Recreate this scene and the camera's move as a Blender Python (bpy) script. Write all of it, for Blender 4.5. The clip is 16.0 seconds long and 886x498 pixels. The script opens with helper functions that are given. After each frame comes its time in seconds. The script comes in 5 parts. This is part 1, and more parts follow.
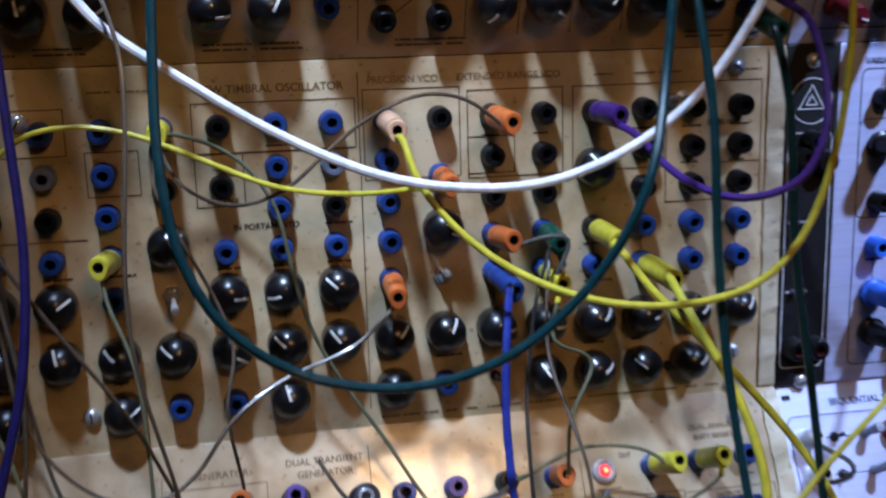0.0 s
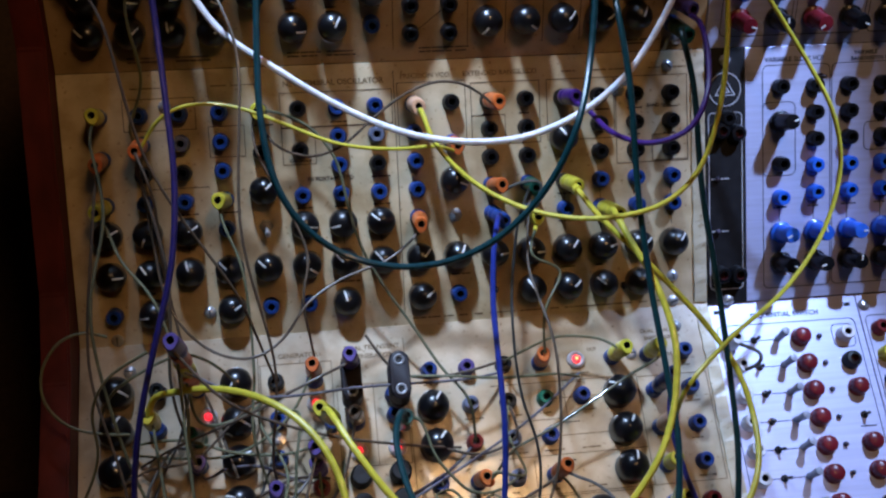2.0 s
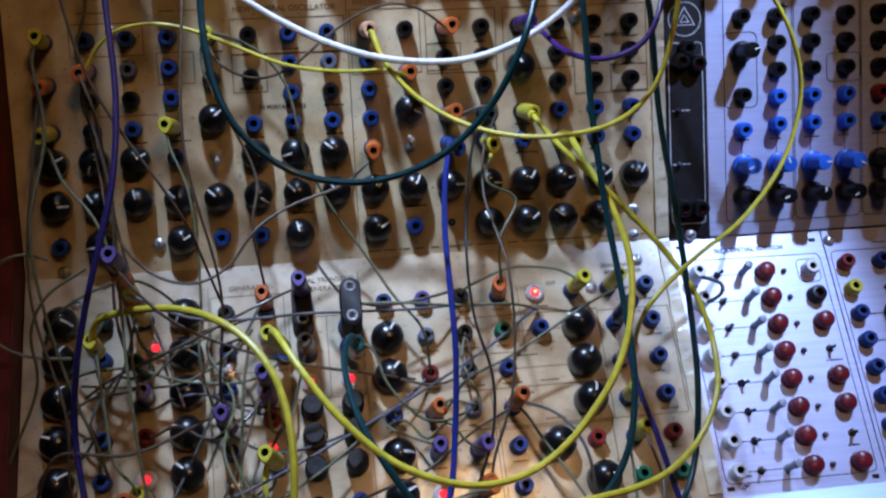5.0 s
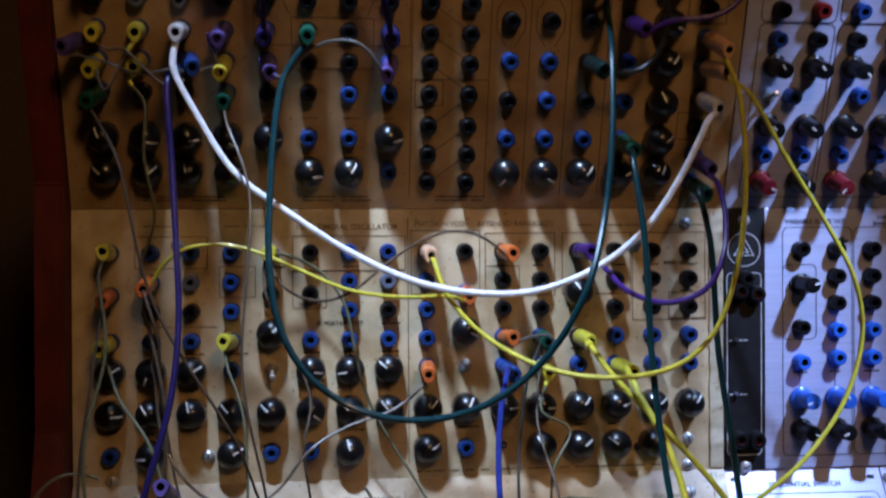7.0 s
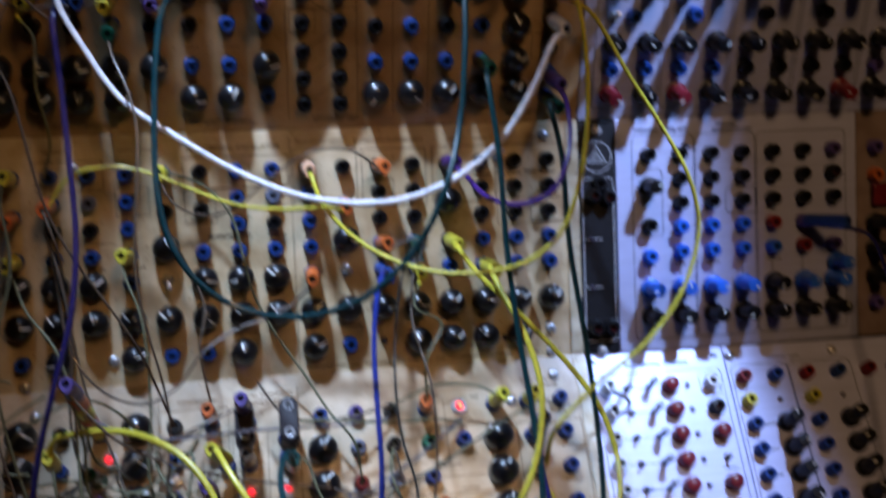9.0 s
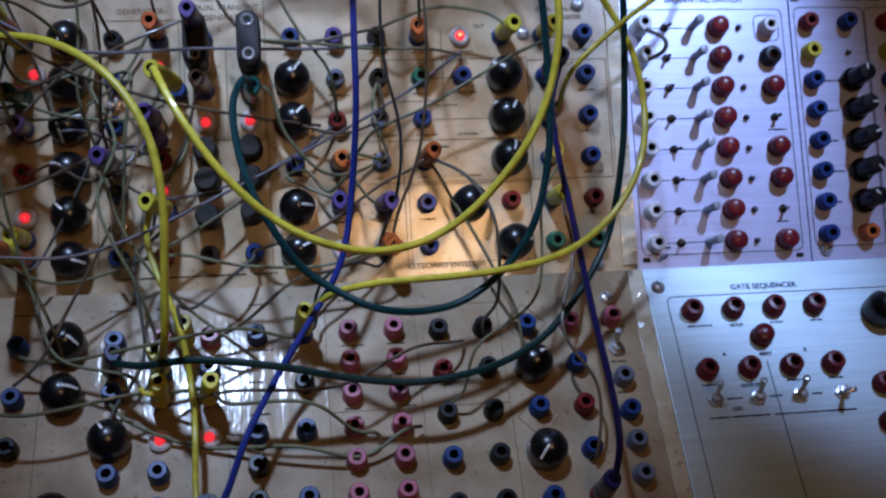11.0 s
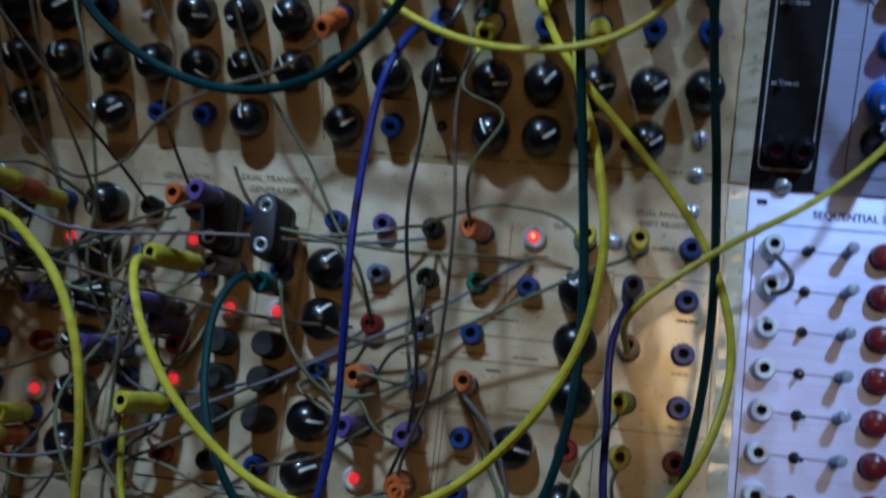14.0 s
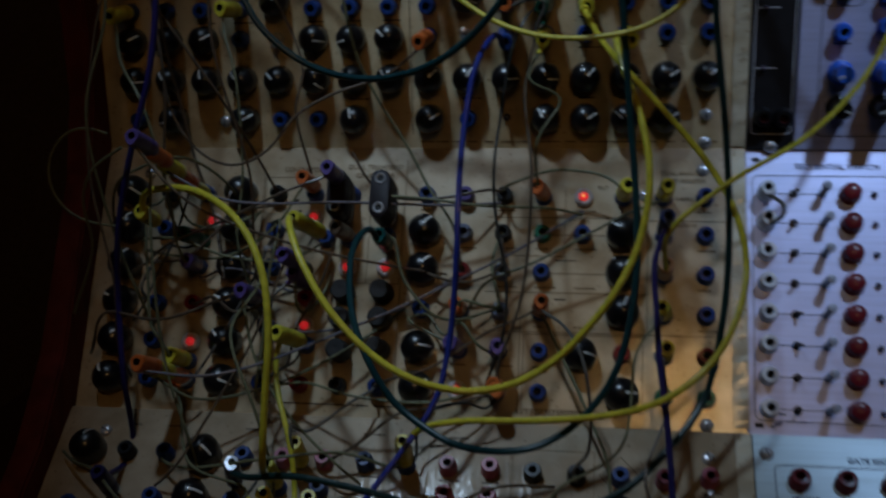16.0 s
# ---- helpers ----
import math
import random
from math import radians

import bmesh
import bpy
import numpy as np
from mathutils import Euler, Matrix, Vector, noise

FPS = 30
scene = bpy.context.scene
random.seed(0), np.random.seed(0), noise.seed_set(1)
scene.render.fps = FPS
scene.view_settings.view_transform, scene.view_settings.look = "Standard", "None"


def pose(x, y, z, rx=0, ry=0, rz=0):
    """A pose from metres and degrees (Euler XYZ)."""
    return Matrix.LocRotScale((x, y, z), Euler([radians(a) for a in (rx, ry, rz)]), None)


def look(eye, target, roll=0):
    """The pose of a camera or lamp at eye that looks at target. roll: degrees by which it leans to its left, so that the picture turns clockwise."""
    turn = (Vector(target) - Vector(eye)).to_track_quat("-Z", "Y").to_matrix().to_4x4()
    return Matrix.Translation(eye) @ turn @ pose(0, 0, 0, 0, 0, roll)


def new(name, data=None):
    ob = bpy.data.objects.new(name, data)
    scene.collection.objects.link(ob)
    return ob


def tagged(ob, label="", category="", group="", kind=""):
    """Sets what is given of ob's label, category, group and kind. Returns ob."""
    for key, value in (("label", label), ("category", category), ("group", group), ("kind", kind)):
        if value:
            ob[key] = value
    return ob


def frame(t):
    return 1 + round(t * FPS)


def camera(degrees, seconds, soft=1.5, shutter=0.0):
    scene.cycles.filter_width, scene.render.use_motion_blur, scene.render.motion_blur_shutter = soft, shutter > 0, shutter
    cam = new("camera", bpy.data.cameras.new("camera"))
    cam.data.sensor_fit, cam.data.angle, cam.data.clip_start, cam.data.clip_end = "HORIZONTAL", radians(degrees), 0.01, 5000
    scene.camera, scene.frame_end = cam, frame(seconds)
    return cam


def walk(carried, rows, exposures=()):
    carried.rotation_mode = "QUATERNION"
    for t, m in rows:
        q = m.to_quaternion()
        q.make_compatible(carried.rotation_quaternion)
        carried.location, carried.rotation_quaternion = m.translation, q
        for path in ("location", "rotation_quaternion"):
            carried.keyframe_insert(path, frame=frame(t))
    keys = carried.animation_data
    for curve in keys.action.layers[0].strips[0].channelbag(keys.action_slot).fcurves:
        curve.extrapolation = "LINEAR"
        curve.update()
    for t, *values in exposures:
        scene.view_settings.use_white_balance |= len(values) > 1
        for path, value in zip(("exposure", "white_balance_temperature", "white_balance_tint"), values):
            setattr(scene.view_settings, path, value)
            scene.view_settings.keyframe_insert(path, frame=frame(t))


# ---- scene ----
cam = camera(45.24, 16.0, soft=2.3, shutter=0.5)
PATH = [
    (0, (0.1538, -0.4912, 0.1882), (0.5471, 1.4269, -0.2197), -1.54),
    (0.5, (0.1657, -0.5775, 0.1731), (0.4833, 1.3617, -0.1989), -1.60),
    (1, (0.1578, -0.6440, 0.1606), (0.4312, 1.3059, -0.1901), -1.73),
    (1.5, (0.1505, -0.6865, 0.1503), (0.4332, 1.2743, -0.1246), -2.25),
    (2, (0.1493, -0.7116, 0.1434), (0.4121, 1.2535, -0.1198), -2.65),
    (2.5, (0.1539, -0.7237, 0.1365), (0.4226, 1.2404, -0.1283), -3.00),
    (3, (0.1579, -0.7266, 0.1279), (0.4288, 1.2301, -0.1848), -3.42),
    (5.3, (0.1759, -0.7000, 0.0792), (0.4460, 1.2737, -0.0990), -2.61),
    (5.5, (0.1760, -0.6936, 0.0883), (0.4366, 1.2842, -0.0552), -1.90),
    (6, (0.1733, -0.6849, 0.1128), (0.3702, 1.3023, 0.0016), -0.62),
    (6.5, (0.1697, -0.6863, 0.1329), (0.3590, 1.3038, 0.0716), -0.24),
    (7, (0.1628, -0.7002, 0.1521), (0.3812, 1.2879, 0.1423), -0.32),
    (7.5, (0.1561, -0.7162, 0.1648), (0.3836, 1.2697, 0.2314), -0.63),
    (8, (0.1551, -0.7314, 0.1714), (0.3783, 1.2514, 0.3090), -1.00),
    (8.5, (0.1706, -0.7566, 0.1669), (0.4063, 1.2279, 0.2477), -1.61),
    (9, (0.1916, -0.7756, 0.1404), (0.5316, 1.1900, -0.0043), -2.25),
    (9.5, (0.1903, -0.7654, 0.1139), (0.6389, 1.1604, -0.1864), -2.10),
    (10, (0.1944, -0.7319, 0.1077), (0.5917, 1.1636, -0.3915), 0.02),
    (12.3, (0.2989, -0.5592, 0.0893), (0.3287, 1.2339, -0.7960), -1.36),
    (12.5, (0.3099, -0.5452, 0.0933), (0.2915, 1.2463, -0.7956), -1.06),
    (13, (0.3397, -0.5139, 0.1040), (0.1800, 1.3059, -0.7102), -0.03),
    (13.5, (0.3511, -0.5080, 0.1201), (0.1220, 1.3291, -0.6366), 0.44),
    (14, (0.3867, -0.5158, 0.1412), (0.0072, 1.3274, -0.5358), 0.79),
    (14.5, (0.4247, -0.5582, 0.1567), (-0.1585, 1.2670, -0.4164), 2.26),
    (15, (0.4269, -0.5878, 0.1539), (-0.2243, 1.2175, -0.4090), -0.78),
    (15.5, (0.3874, -0.6248, 0.1367), (-0.1571, 1.2181, -0.4175), 0.09),
    (16, (0.3483, -0.6956, 0.1056), (0.0356, 1.2183, -0.3833), -1.39),
]
walk(cam, [(t, look(eye, target, roll)) for t, eye, target, roll in PATH],
     [(0.0, -0.03, 6350, 10), (3.0, -0.03, 6150, 9), (5.5, 0.0, 6200, 10), (7.0, 0.13, 6200, 10), (8.5, 0.18, 6200, 10), (9.5, 0.0, 5950, 10), (10.2, -0.5, 6000, 14), (12.3, -0.45, 6150, 4),
      (13.0, -0.62, 6000, 0), (14.0, -0.92, 5850, -6), (15.0, -1.12, 6600, 0), (15.5, -1.57, 6800, 0), (16.0, -2.05, 6900, -2)])

# ---- world and lamps ----
world = bpy.data.worlds.new("world")
scene.world = world
world.use_nodes = True
world.node_tree.nodes["Background"].inputs[0].default_value = (0.8, 0.7, 0.8, 1)
world.node_tree.nodes["Background"].inputs[1].default_value = 0.012


def lamp(name, kind, eye, target, watts, colour, size, cone=90, blend=0.6, wide=1.0, high=1.0):
    data = bpy.data.lights.new(name, kind)
    data.energy, data.color = watts, colour
    if kind == "SPOT":
        data.shadow_soft_size, data.spot_size, data.spot_blend = size, radians(cone), blend
    else:
        data.size = size
    ob = new(name, data)
    ob.matrix_world = look(eye, target) @ Matrix.Diagonal((wide, high, 1, 1))
    return ob


lamp("desk_lamp_light", "SPOT", (0.07, -0.37, 0.95), (0.240, -0.05, -0.04), 97, (0.51, 0.675, 1.0), 0.036, 32, 1.0, 0.84, 1.0)
lamp("clip_lamp_light", "SPOT", (0.69, -0.33, 0.58), (0.486, -0.026, 0.008), 41, (0.42, 0.59, 1.0), 0.02, 42, 1.0, 0.37, 1.2)
lamp("room_lamp_light", "AREA", (0.58, -1.75, 1.03), (0.3, 0, 0.05), 7.3, (1.0, 0.57, 0.25), 0.3)

# ---- materials ----
MATS = {}


def nodes_of(name):
    m = bpy.data.materials.new(name)
    m.use_nodes = True
    nt = m.node_tree
    return m, nt, nt.nodes["Principled BSDF"]


def noise_ramp(nt, scale, detail, c0, c1, p0=0.35, p1=0.65, stretch=None):
    tc = nt.nodes.new("ShaderNodeTexCoord")
    out = tc.outputs["Object"]
    if stretch:
        mp = nt.nodes.new("ShaderNodeMapping")
        mp.inputs["Scale"].default_value = stretch
        nt.links.new(out, mp.inputs[0])
        out = mp.outputs[0]
    nz = nt.nodes.new("ShaderNodeTexNoise")
    nz.inputs["Scale"].default_value, nz.inputs["Detail"].default_value = scale, detail
    nt.links.new(out, nz.inputs["Vector"])
    rp = nt.nodes.new("ShaderNodeValToRGB")
    rp.color_ramp.elements[0].position, rp.color_ramp.elements[1].position = p0, p1
    rp.color_ramp.elements[0].color, rp.color_ramp.elements[1].color = (*c0, 1), (*c1, 1)
    nt.links.new(nz.outputs["Fac"], rp.inputs[0])
    return nz, rp


def mix(nt, a, b, fac, mode="MULTIPLY"):
    mx = nt.nodes.new("ShaderNodeMix")
    mx.data_type, mx.blend_type = "RGBA", mode
    mx.inputs[0].default_value = fac
    nt.links.new(a, mx.inputs[6])
    nt.links.new(b, mx.inputs[7])
    return mx.outputs[2]


def bump(nt, bsdf, source, strength, dist):
    bp = nt.nodes.new("ShaderNodeBump")
    bp.inputs["Strength"].default_value, bp.inputs["Distance"].default_value = strength, dist
    nt.links.new(source, bp.inputs["Height"])
    nt.links.new(bp.outputs[0], bsdf.inputs["Normal"])


def plastic(name, col, rough=0.35, metal=0.0, vary=0.25, coat=0.0):
    """A plain moulded surface with grime and small scratches in its gloss."""
    if name in MATS:
        return MATS[name]
    m, nt, b = nodes_of(name)
    dark = tuple(c * (1 - vary) for c in col)
    nz, rp = noise_ramp(nt, 180, 4, dark, col)
    info = nt.nodes.new("ShaderNodeObjectInfo")
    hv = nt.nodes.new("ShaderNodeHueSaturation")
    mr = nt.nodes.new("ShaderNodeMapRange")
    mr.inputs[3].default_value, mr.inputs[4].default_value = 0.78, 1.1
    nt.links.new(info.outputs["Random"], mr.inputs[0])
    nt.links.new(mr.outputs[0], hv.inputs["Value"])
    nt.links.new(rp.outputs[0], hv.inputs["Color"])
    nt.links.new(hv.outputs[0], b.inputs["Base Color"])
    r2 = nt.nodes.new("ShaderNodeMapRange")
    r2.inputs[3].default_value, r2.inputs[4].default_value = rough * 0.75, min(1, rough * 1.35)
    nt.links.new(nz.outputs["Fac"], r2.inputs[0])
    nt.links.new(r2.outputs[0], b.inputs["Roughness"])
    b.inputs["Metallic"].default_value = metal
    b.inputs["Specular IOR Level"].default_value = 0.5 if metal else 0.27
    b.inputs["Coat Weight"].default_value = coat
    bump(nt, b, nz.outputs["Fac"], 0.08, 0.0004)
    MATS[name] = m
    return m


def panel_paper(name, light, dark, stain, coat=0.6, rough=0.5, spec=0.5, creases=None):
    """Yellowed printed sheet under a clear glossy cover, with blotches and old stains."""
    m, nt, b = nodes_of(name)
    n1, r1 = noise_ramp(nt, 9, 5, dark, light, 0.3, 0.7)
    n2, r2 = noise_ramp(nt, 38, 8, (0.58, 0.50, 0.38), (1, 1, 1), 0.36, 0.58)
    n3, r3 = noise_ramp(nt, 5, 3, stain, (1, 1, 1), 0.34, 0.46, (1.6, 0.6, 1))
    c = mix(nt, r1.outputs[0], r2.outputs[0], 0.7)
    c = mix(nt, c, r3.outputs[0], 0.6)
    n5, r5 = noise_ramp(nt, 260, 3, (0.55, 0.46, 0.36), (1, 1, 1), 0.30, 0.36)
    n6, r6 = noise_ramp(nt, 16, 7, (1, 1, 1), (1.16, 1.17, 1.2), 0.56, 0.66, (1, 2.2, 1))
    c = mix(nt, mix(nt, c, r5.outputs[0], 0.8), r6.outputs[0], 0.9)
    nt.links.new(c, b.inputs["Base Color"])
    b.inputs["Roughness"].default_value = rough
    b.inputs["Specular IOR Level"].default_value = spec
    b.inputs["Coat Weight"].default_value = coat
    b.inputs["Coat Roughness"].default_value = 0.12
    n4, r4 = noise_ramp(nt, 28, 4 if creases else 3, (0, 0, 0), (1, 1, 1), 0.2, 0.8, creases)
    bp = nt.nodes.new("ShaderNodeBump")
    bp.inputs["Strength"].default_value, bp.inputs["Distance"].default_value = 0.6 if creases else 0.5, 0.0016 if creases else 0.0014
    nt.links.new(n4.outputs["Fac"], bp.inputs["Height"])
    nt.links.new(bp.outputs[0], b.inputs["Coat Normal"])
    return m


def brushed_metal(name, col, rough, metal=0.35):
    m, nt, b = nodes_of(name)
    n1, r1 = noise_ramp(nt, 60, 5, tuple(c * 0.82 for c in col), col, 0.3, 0.7, (0.25, 6, 1))
    n2, r2 = noise_ramp(nt, 12, 4, (0.82, 0.82, 0.82), (1, 1, 1), 0.35, 0.6)
    nt.links.new(mix(nt, r1.outputs[0], r2.outputs[0], 0.6), b.inputs["Base Color"])
    b.inputs["Metallic"].default_value, b.inputs["Roughness"].default_value = metal, rough
    bump(nt, b, n1.outputs["Fac"], 0.1, 0.0003)
    return m


def red_wood(name):
    m, nt, b = nodes_of(name)
    n1, r1 = noise_ramp(nt, 14, 6, (0.075, 0.010, 0.008), (0.13, 0.018, 0.014), 0.3, 0.7, (5, 8, 1.5))
    n2, r2 = noise_ramp(nt, 30, 5, (0.55, 0.5, 0.5), (1, 1, 1), 0.3, 0.55)
    nt.links.new(mix(nt, r1.outputs[0], r2.outputs[0], 0.7), b.inputs["Base Color"])
    b.inputs["Roughness"].default_value = 0.6
    b.inputs["Specular IOR Level"].default_value = 0.2
    bump(nt, b, n1.outputs["Fac"], 0.3, 0.001)
    return m


def glow(name, col, power):
    m, nt, b = nodes_of(name)
    b.inputs["Base Color"].default_value = (*col, 1)
    b.inputs["Emission Color"].default_value = (*col, 1)
    b.inputs["Emission Strength"].default_value = power
    b.inputs["Roughness"].default_value = 0.2
    return m


CREAM = panel_paper("aged_cream_sheet", (0.62, 0.51, 0.33), (0.52, 0.41, 0.24), (0.62, 0.42, 0.22))
# top row: same paper as the cream, darkened in colour for weaker light
CREAM_TOP_DIMMED = panel_paper("aged_cream_sheet_dimmed", (0.43, 0.295, 0.15), (0.33, 0.215, 0.10), (0.55, 0.33, 0.17))
# tan sheet of the far bay, the dimness there put into its colour
TAN_DIMMED = panel_paper("tan_sheet_dimmed", (0.25, 0.18, 0.155), (0.18, 0.13, 0.11), (0.6, 0.4, 0.25))
# lowest row: the cream paper again, dimness under the cables painted into its colour
CREAM_FOOT_DIMMED = panel_paper("aged_foot_sheet_dimmed", (0.375, 0.30, 0.205), (0.29, 0.22, 0.135), (0.5, 0.34, 0.2), 0.20, 0.55, 0.3, (2.6, 0.55, 1))
CREAM_LOW = panel_paper("aged_ivory_sheet", (0.56, 0.46, 0.32), (0.46, 0.36, 0.23), (0.6, 0.42, 0.24), 1.0, 0.30, 0.85)
# aluminium whose base colour carries the cyan glare of a lamp
GLARE_METAL = brushed_metal("aluminium_with_cyan_glare", (0.52, 0.63, 0.68), 0.42, 0.3)
SILVER = brushed_metal("brushed_aluminium", (0.56, 0.585, 0.83), 0.42)
BLACKPLATE = plastic("black_anodised_plate", (0.012, 0.012, 0.014), 0.45)
INK = plastic("brown_black_ink", (0.075, 0.05, 0.032), 0.6)
INK_FADED = plastic("faded_ink", (0.22, 0.15, 0.08), 0.6)
INK_BLUE = plastic("dark_blue_ink", (0.03, 0.04, 0.09), 0.6)
INK_PALE = plastic("pale_print", (0.5, 0.5, 0.52), 0.6)
WOOD = red_wood("red_stained_wood")
DARK = plastic("dark_recess", (0.006, 0.005, 0.005), 0.7)
HOLE = plastic("socket_hole", (0.004, 0.004, 0.005), 0.5)
CHROME = plastic("chrome", (0.66, 0.66, 0.68), 0.24, 0.6, 0.1)
POINTER = plastic("white_pointer_paint", (0.85, 0.85, 0.82), 0.4)
LED_ON = glow("red_led_glow", (1.0, 0.030, 0.045), 1.25)
LED_CORE = glow("led_core_glow", (1.0, 0.30, 0.10), 3.0)
LED_BRIGHT = glow("bright_led_glow", (1.0, 0.03, 0.04), 2.6)
COL = {
    "blue": (0.015, 0.047, 0.205), "black": (0.005, 0.005, 0.006), "grey": (0.16, 0.18, 0.26), "red": (0.24, 0.016, 0.018),
    "pink": (0.42, 0.11, 0.17), "green": (0.012, 0.15, 0.085), "purple": (0.105, 0.068, 0.25), "fir": (0.009, 0.075, 0.048), "yellow": (0.62, 0.54, 0.05),
    "orange": (0.56, 0.13, 0.03), "peach": (0.72, 0.42, 0.26), "white": (0.82, 0.82, 0.86), "teal": (0.005, 0.036, 0.043),
    "navy": (0.017, 0.013, 0.085), "violet": (0.06, 0.02, 0.17), "bottle": (0.007, 0.026, 0.025), "pine": (0.007, 0.040, 0.045), "olive": (0.15, 0.15, 0.085),
    "brown": (0.115, 0.083, 0.058), "ash": (0.105, 0.098, 0.088), "lilac": (0.145, 0.135, 0.16), "cobalt": (0.022, 0.038, 0.26),
    # the brightest blue here is the blue plastic with strong light painted in
    "wine": (0.165, 0.013, 0.020), "lit_blue": (0.03, 0.13, 0.62), "charcoal": (0.03, 0.03, 0.028), "ocean": (0.01, 0.16, 0.17),
}


def hue(name, rough=0.34):
    return plastic(name + "_plastic", COL[name], rough, 0.0, 0.25, 0.08)


# ---- mesh helpers ----
def mesh_from(name, verts, faces, mats, index=None, smooth=True):
    me = bpy.data.meshes.new(name)
    me.from_pydata(verts, [], faces)
    for m in mats:
        me.materials.append(m)
    if index:
        me.polygons.foreach_set("material_index", index)
    if smooth:
        me.polygons.foreach_set("use_smooth", [True] * len(me.polygons))
        me.set_sharp_from_angle(angle=radians(38))
    me.update()
    return me


def lathe(name, profile, mats, n=20, slots=None):
    """Profile of (radius, height) turned round z; slots gives each band's material."""
    verts, faces, idx = [], [], []
    for r, z in profile:
        for k in range(n):
            a = 2 * math.pi * k / n
            verts.append((r * math.cos(a), r * math.sin(a), z))
    for j in range(len(profile) - 1):
        for k in range(n):
            k2 = (k + 1) % n
            faces.append((j * n + k, j * n + k2, (j + 1) * n + k2, (j + 1) * n + k))
            idx.append(slots[j] if slots else 0)
    return mesh_from(name, verts, faces, mats, idx)


def box_bm(bm, x0, x1, y0, y1, z0, z1):
    m = Matrix.LocRotScale(((x0 + x1) / 2, (y0 + y1) / 2, (z0 + z1) / 2), None, (x1 - x0, y1 - y0, z1 - z0))
    return bmesh.ops.create_cube(bm, size=1.0, matrix=m)["verts"]


def finish(name, bm, mat, smooth=False):
    me = bpy.data.meshes.new(name)
    bm.to_mesh(me)
    bm.free()
    me.materials.append(mat)
    if smooth:
        me.polygons.foreach_set("use_smooth", [True] * len(me.polygons))
    return me


def part(name, me, parent, m=None, label=""):
    ob = new(name, me)
    ob.parent = parent
    if m is not None:
        ob.matrix_basis = m
    return tagged(ob, label) if label else ob


def slab(name, x0, x1, y0, y1, z0, z1, mat, bev=0.0006):
    bm = bmesh.new()
    box_bm(bm, x0, x1, y0, y1, z0, z1)
    bmesh.ops.bevel(bm, geom=bm.edges[:], offset=bev, segments=2, affect="EDGES", profile=0.5)
    return finish(name, bm, mat)


# ---- kinds of fittings; each lies on a plate with z away from it ----
FIT = {}


def jack_mesh(col, r=0.0053, h=0.0085):
    key = ("jack", col, r)
    if key not in FIT:
        prof = [(r * 1.08, 0), (r * 1.08, 0.0012), (r, 0.0022), (r * 0.98, h - 0.001), (r * 0.86, h), (0.0026, h), (0.0022, h - 0.0008),
                (0.0021, 0.001), (0.00001, 0.001)]
        FIT[key] = lathe("jack", prof, [hue(col) if col != "silver" else plastic("dull_nickel", (0.26, 0.26, 0.27), 0.35, 0.5), HOLE], 18, [0, 0, 0, 0, 0, 0, 1, 1])
    return FIT[key]


def dome_z(r, R=0.0093, H=0.0155):
    return H - 0.0062 * (r / R) ** 2.6


def knob_mesh():
    if "knob" not in FIT:
        R = 0.0093
        prof = [(R * 1.02, 0.0008), (R * 1.03, 0.003), (R, dome_z(R) - 0.0012)]
        prof += [(R * f, dome_z(R * f)) for f in (0.97, 0.9, 0.8, 0.65, 0.45, 0.22)] + [(0.00001, dome_z(0))]
        phenolic = plastic("black_phenolic", (0.006, 0.0058, 0.007), 0.29, 0, 0.3, 0.3)
        phenolic.node_tree.nodes["Principled BSDF"].inputs["Specular IOR Level"].default_value = 0.5
        FIT["knob"] = lathe("knob", prof, [phenolic], 28)
        v, f = [], []
        rs = [0.0022, 0.0040, 0.0058, 0.0074, 0.0086]
        for r in rs:
            z = dome_z(r) + 0.00025
            v += [(-0.0006, r, z), (0.0006, r, z), (0.0006, r, z - 0.0006), (-0.0006, r, z - 0.0006)]
        for i in range(len(rs) - 1):
            a, b = 4 * i, 4 * i + 4
            for j in range(4):
                f.append((a + j, a + (j + 1) % 4, b + (j + 1) % 4, b + j))
        f += [(3, 2, 1, 0), (len(v) - 4, len(v) - 3, len(v) - 2, len(v) - 1)]
        FIT["pointer"] = mesh_from("pointer", v, f, [POINTER], None, False)
    return FIT["knob"]


def tall_knob_mesh(col):
    key = ("tall", col)
    if key not in FIT:
        n, verts, faces = 24, [], []
        prof = [(0.0074, 0.001), (0.0076, 0.004), (0.0060, 0.0052), (0.0056, 0.0205), (0.0050, 0.0218), (0.00001, 0.0222)]
        for r, z in prof:
            for k in range(n):
                a = 2 * math.pi * k / n
                rr = r * (0.95 if (k % 2 and 0.0052 <= z < 0.021) else 1)
                verts.append((rr * math.cos(a), rr * math.sin(a), z))
        for j in range(len(prof) - 1):
            for k in range(n):
                k2 = (k + 1) % n
                faces.append((j * n + k, j * n + k2, (j + 1) * n + k2, (j + 1) * n + k))
        FIT[key] = mesh_from("knob", verts, faces, [hue(col, 0.28)])
        bm = bmesh.new()
        box_bm(bm, -0.0005, 0.0005, 0.001, 0.0047, 0.0217, 0.0224)
        FIT["cap_line"] = finish("pointer", bm, POINTER)
    return FIT[key]


def matte_knob_mesh():
    if "matte" not in FIT:
        prof = [(0.0070, 0.0005), (0.0072, 0.003), (0.0066, 0.016), (0.0058, 0.0175), (0.0030, 0.0176), (0.00001, 0.0172)]
        FIT["matte"] = lathe("knob", prof, [plastic("matte_black_rubber", (0.022, 0.021, 0.021), 0.6)], 20)
    return FIT["matte"]


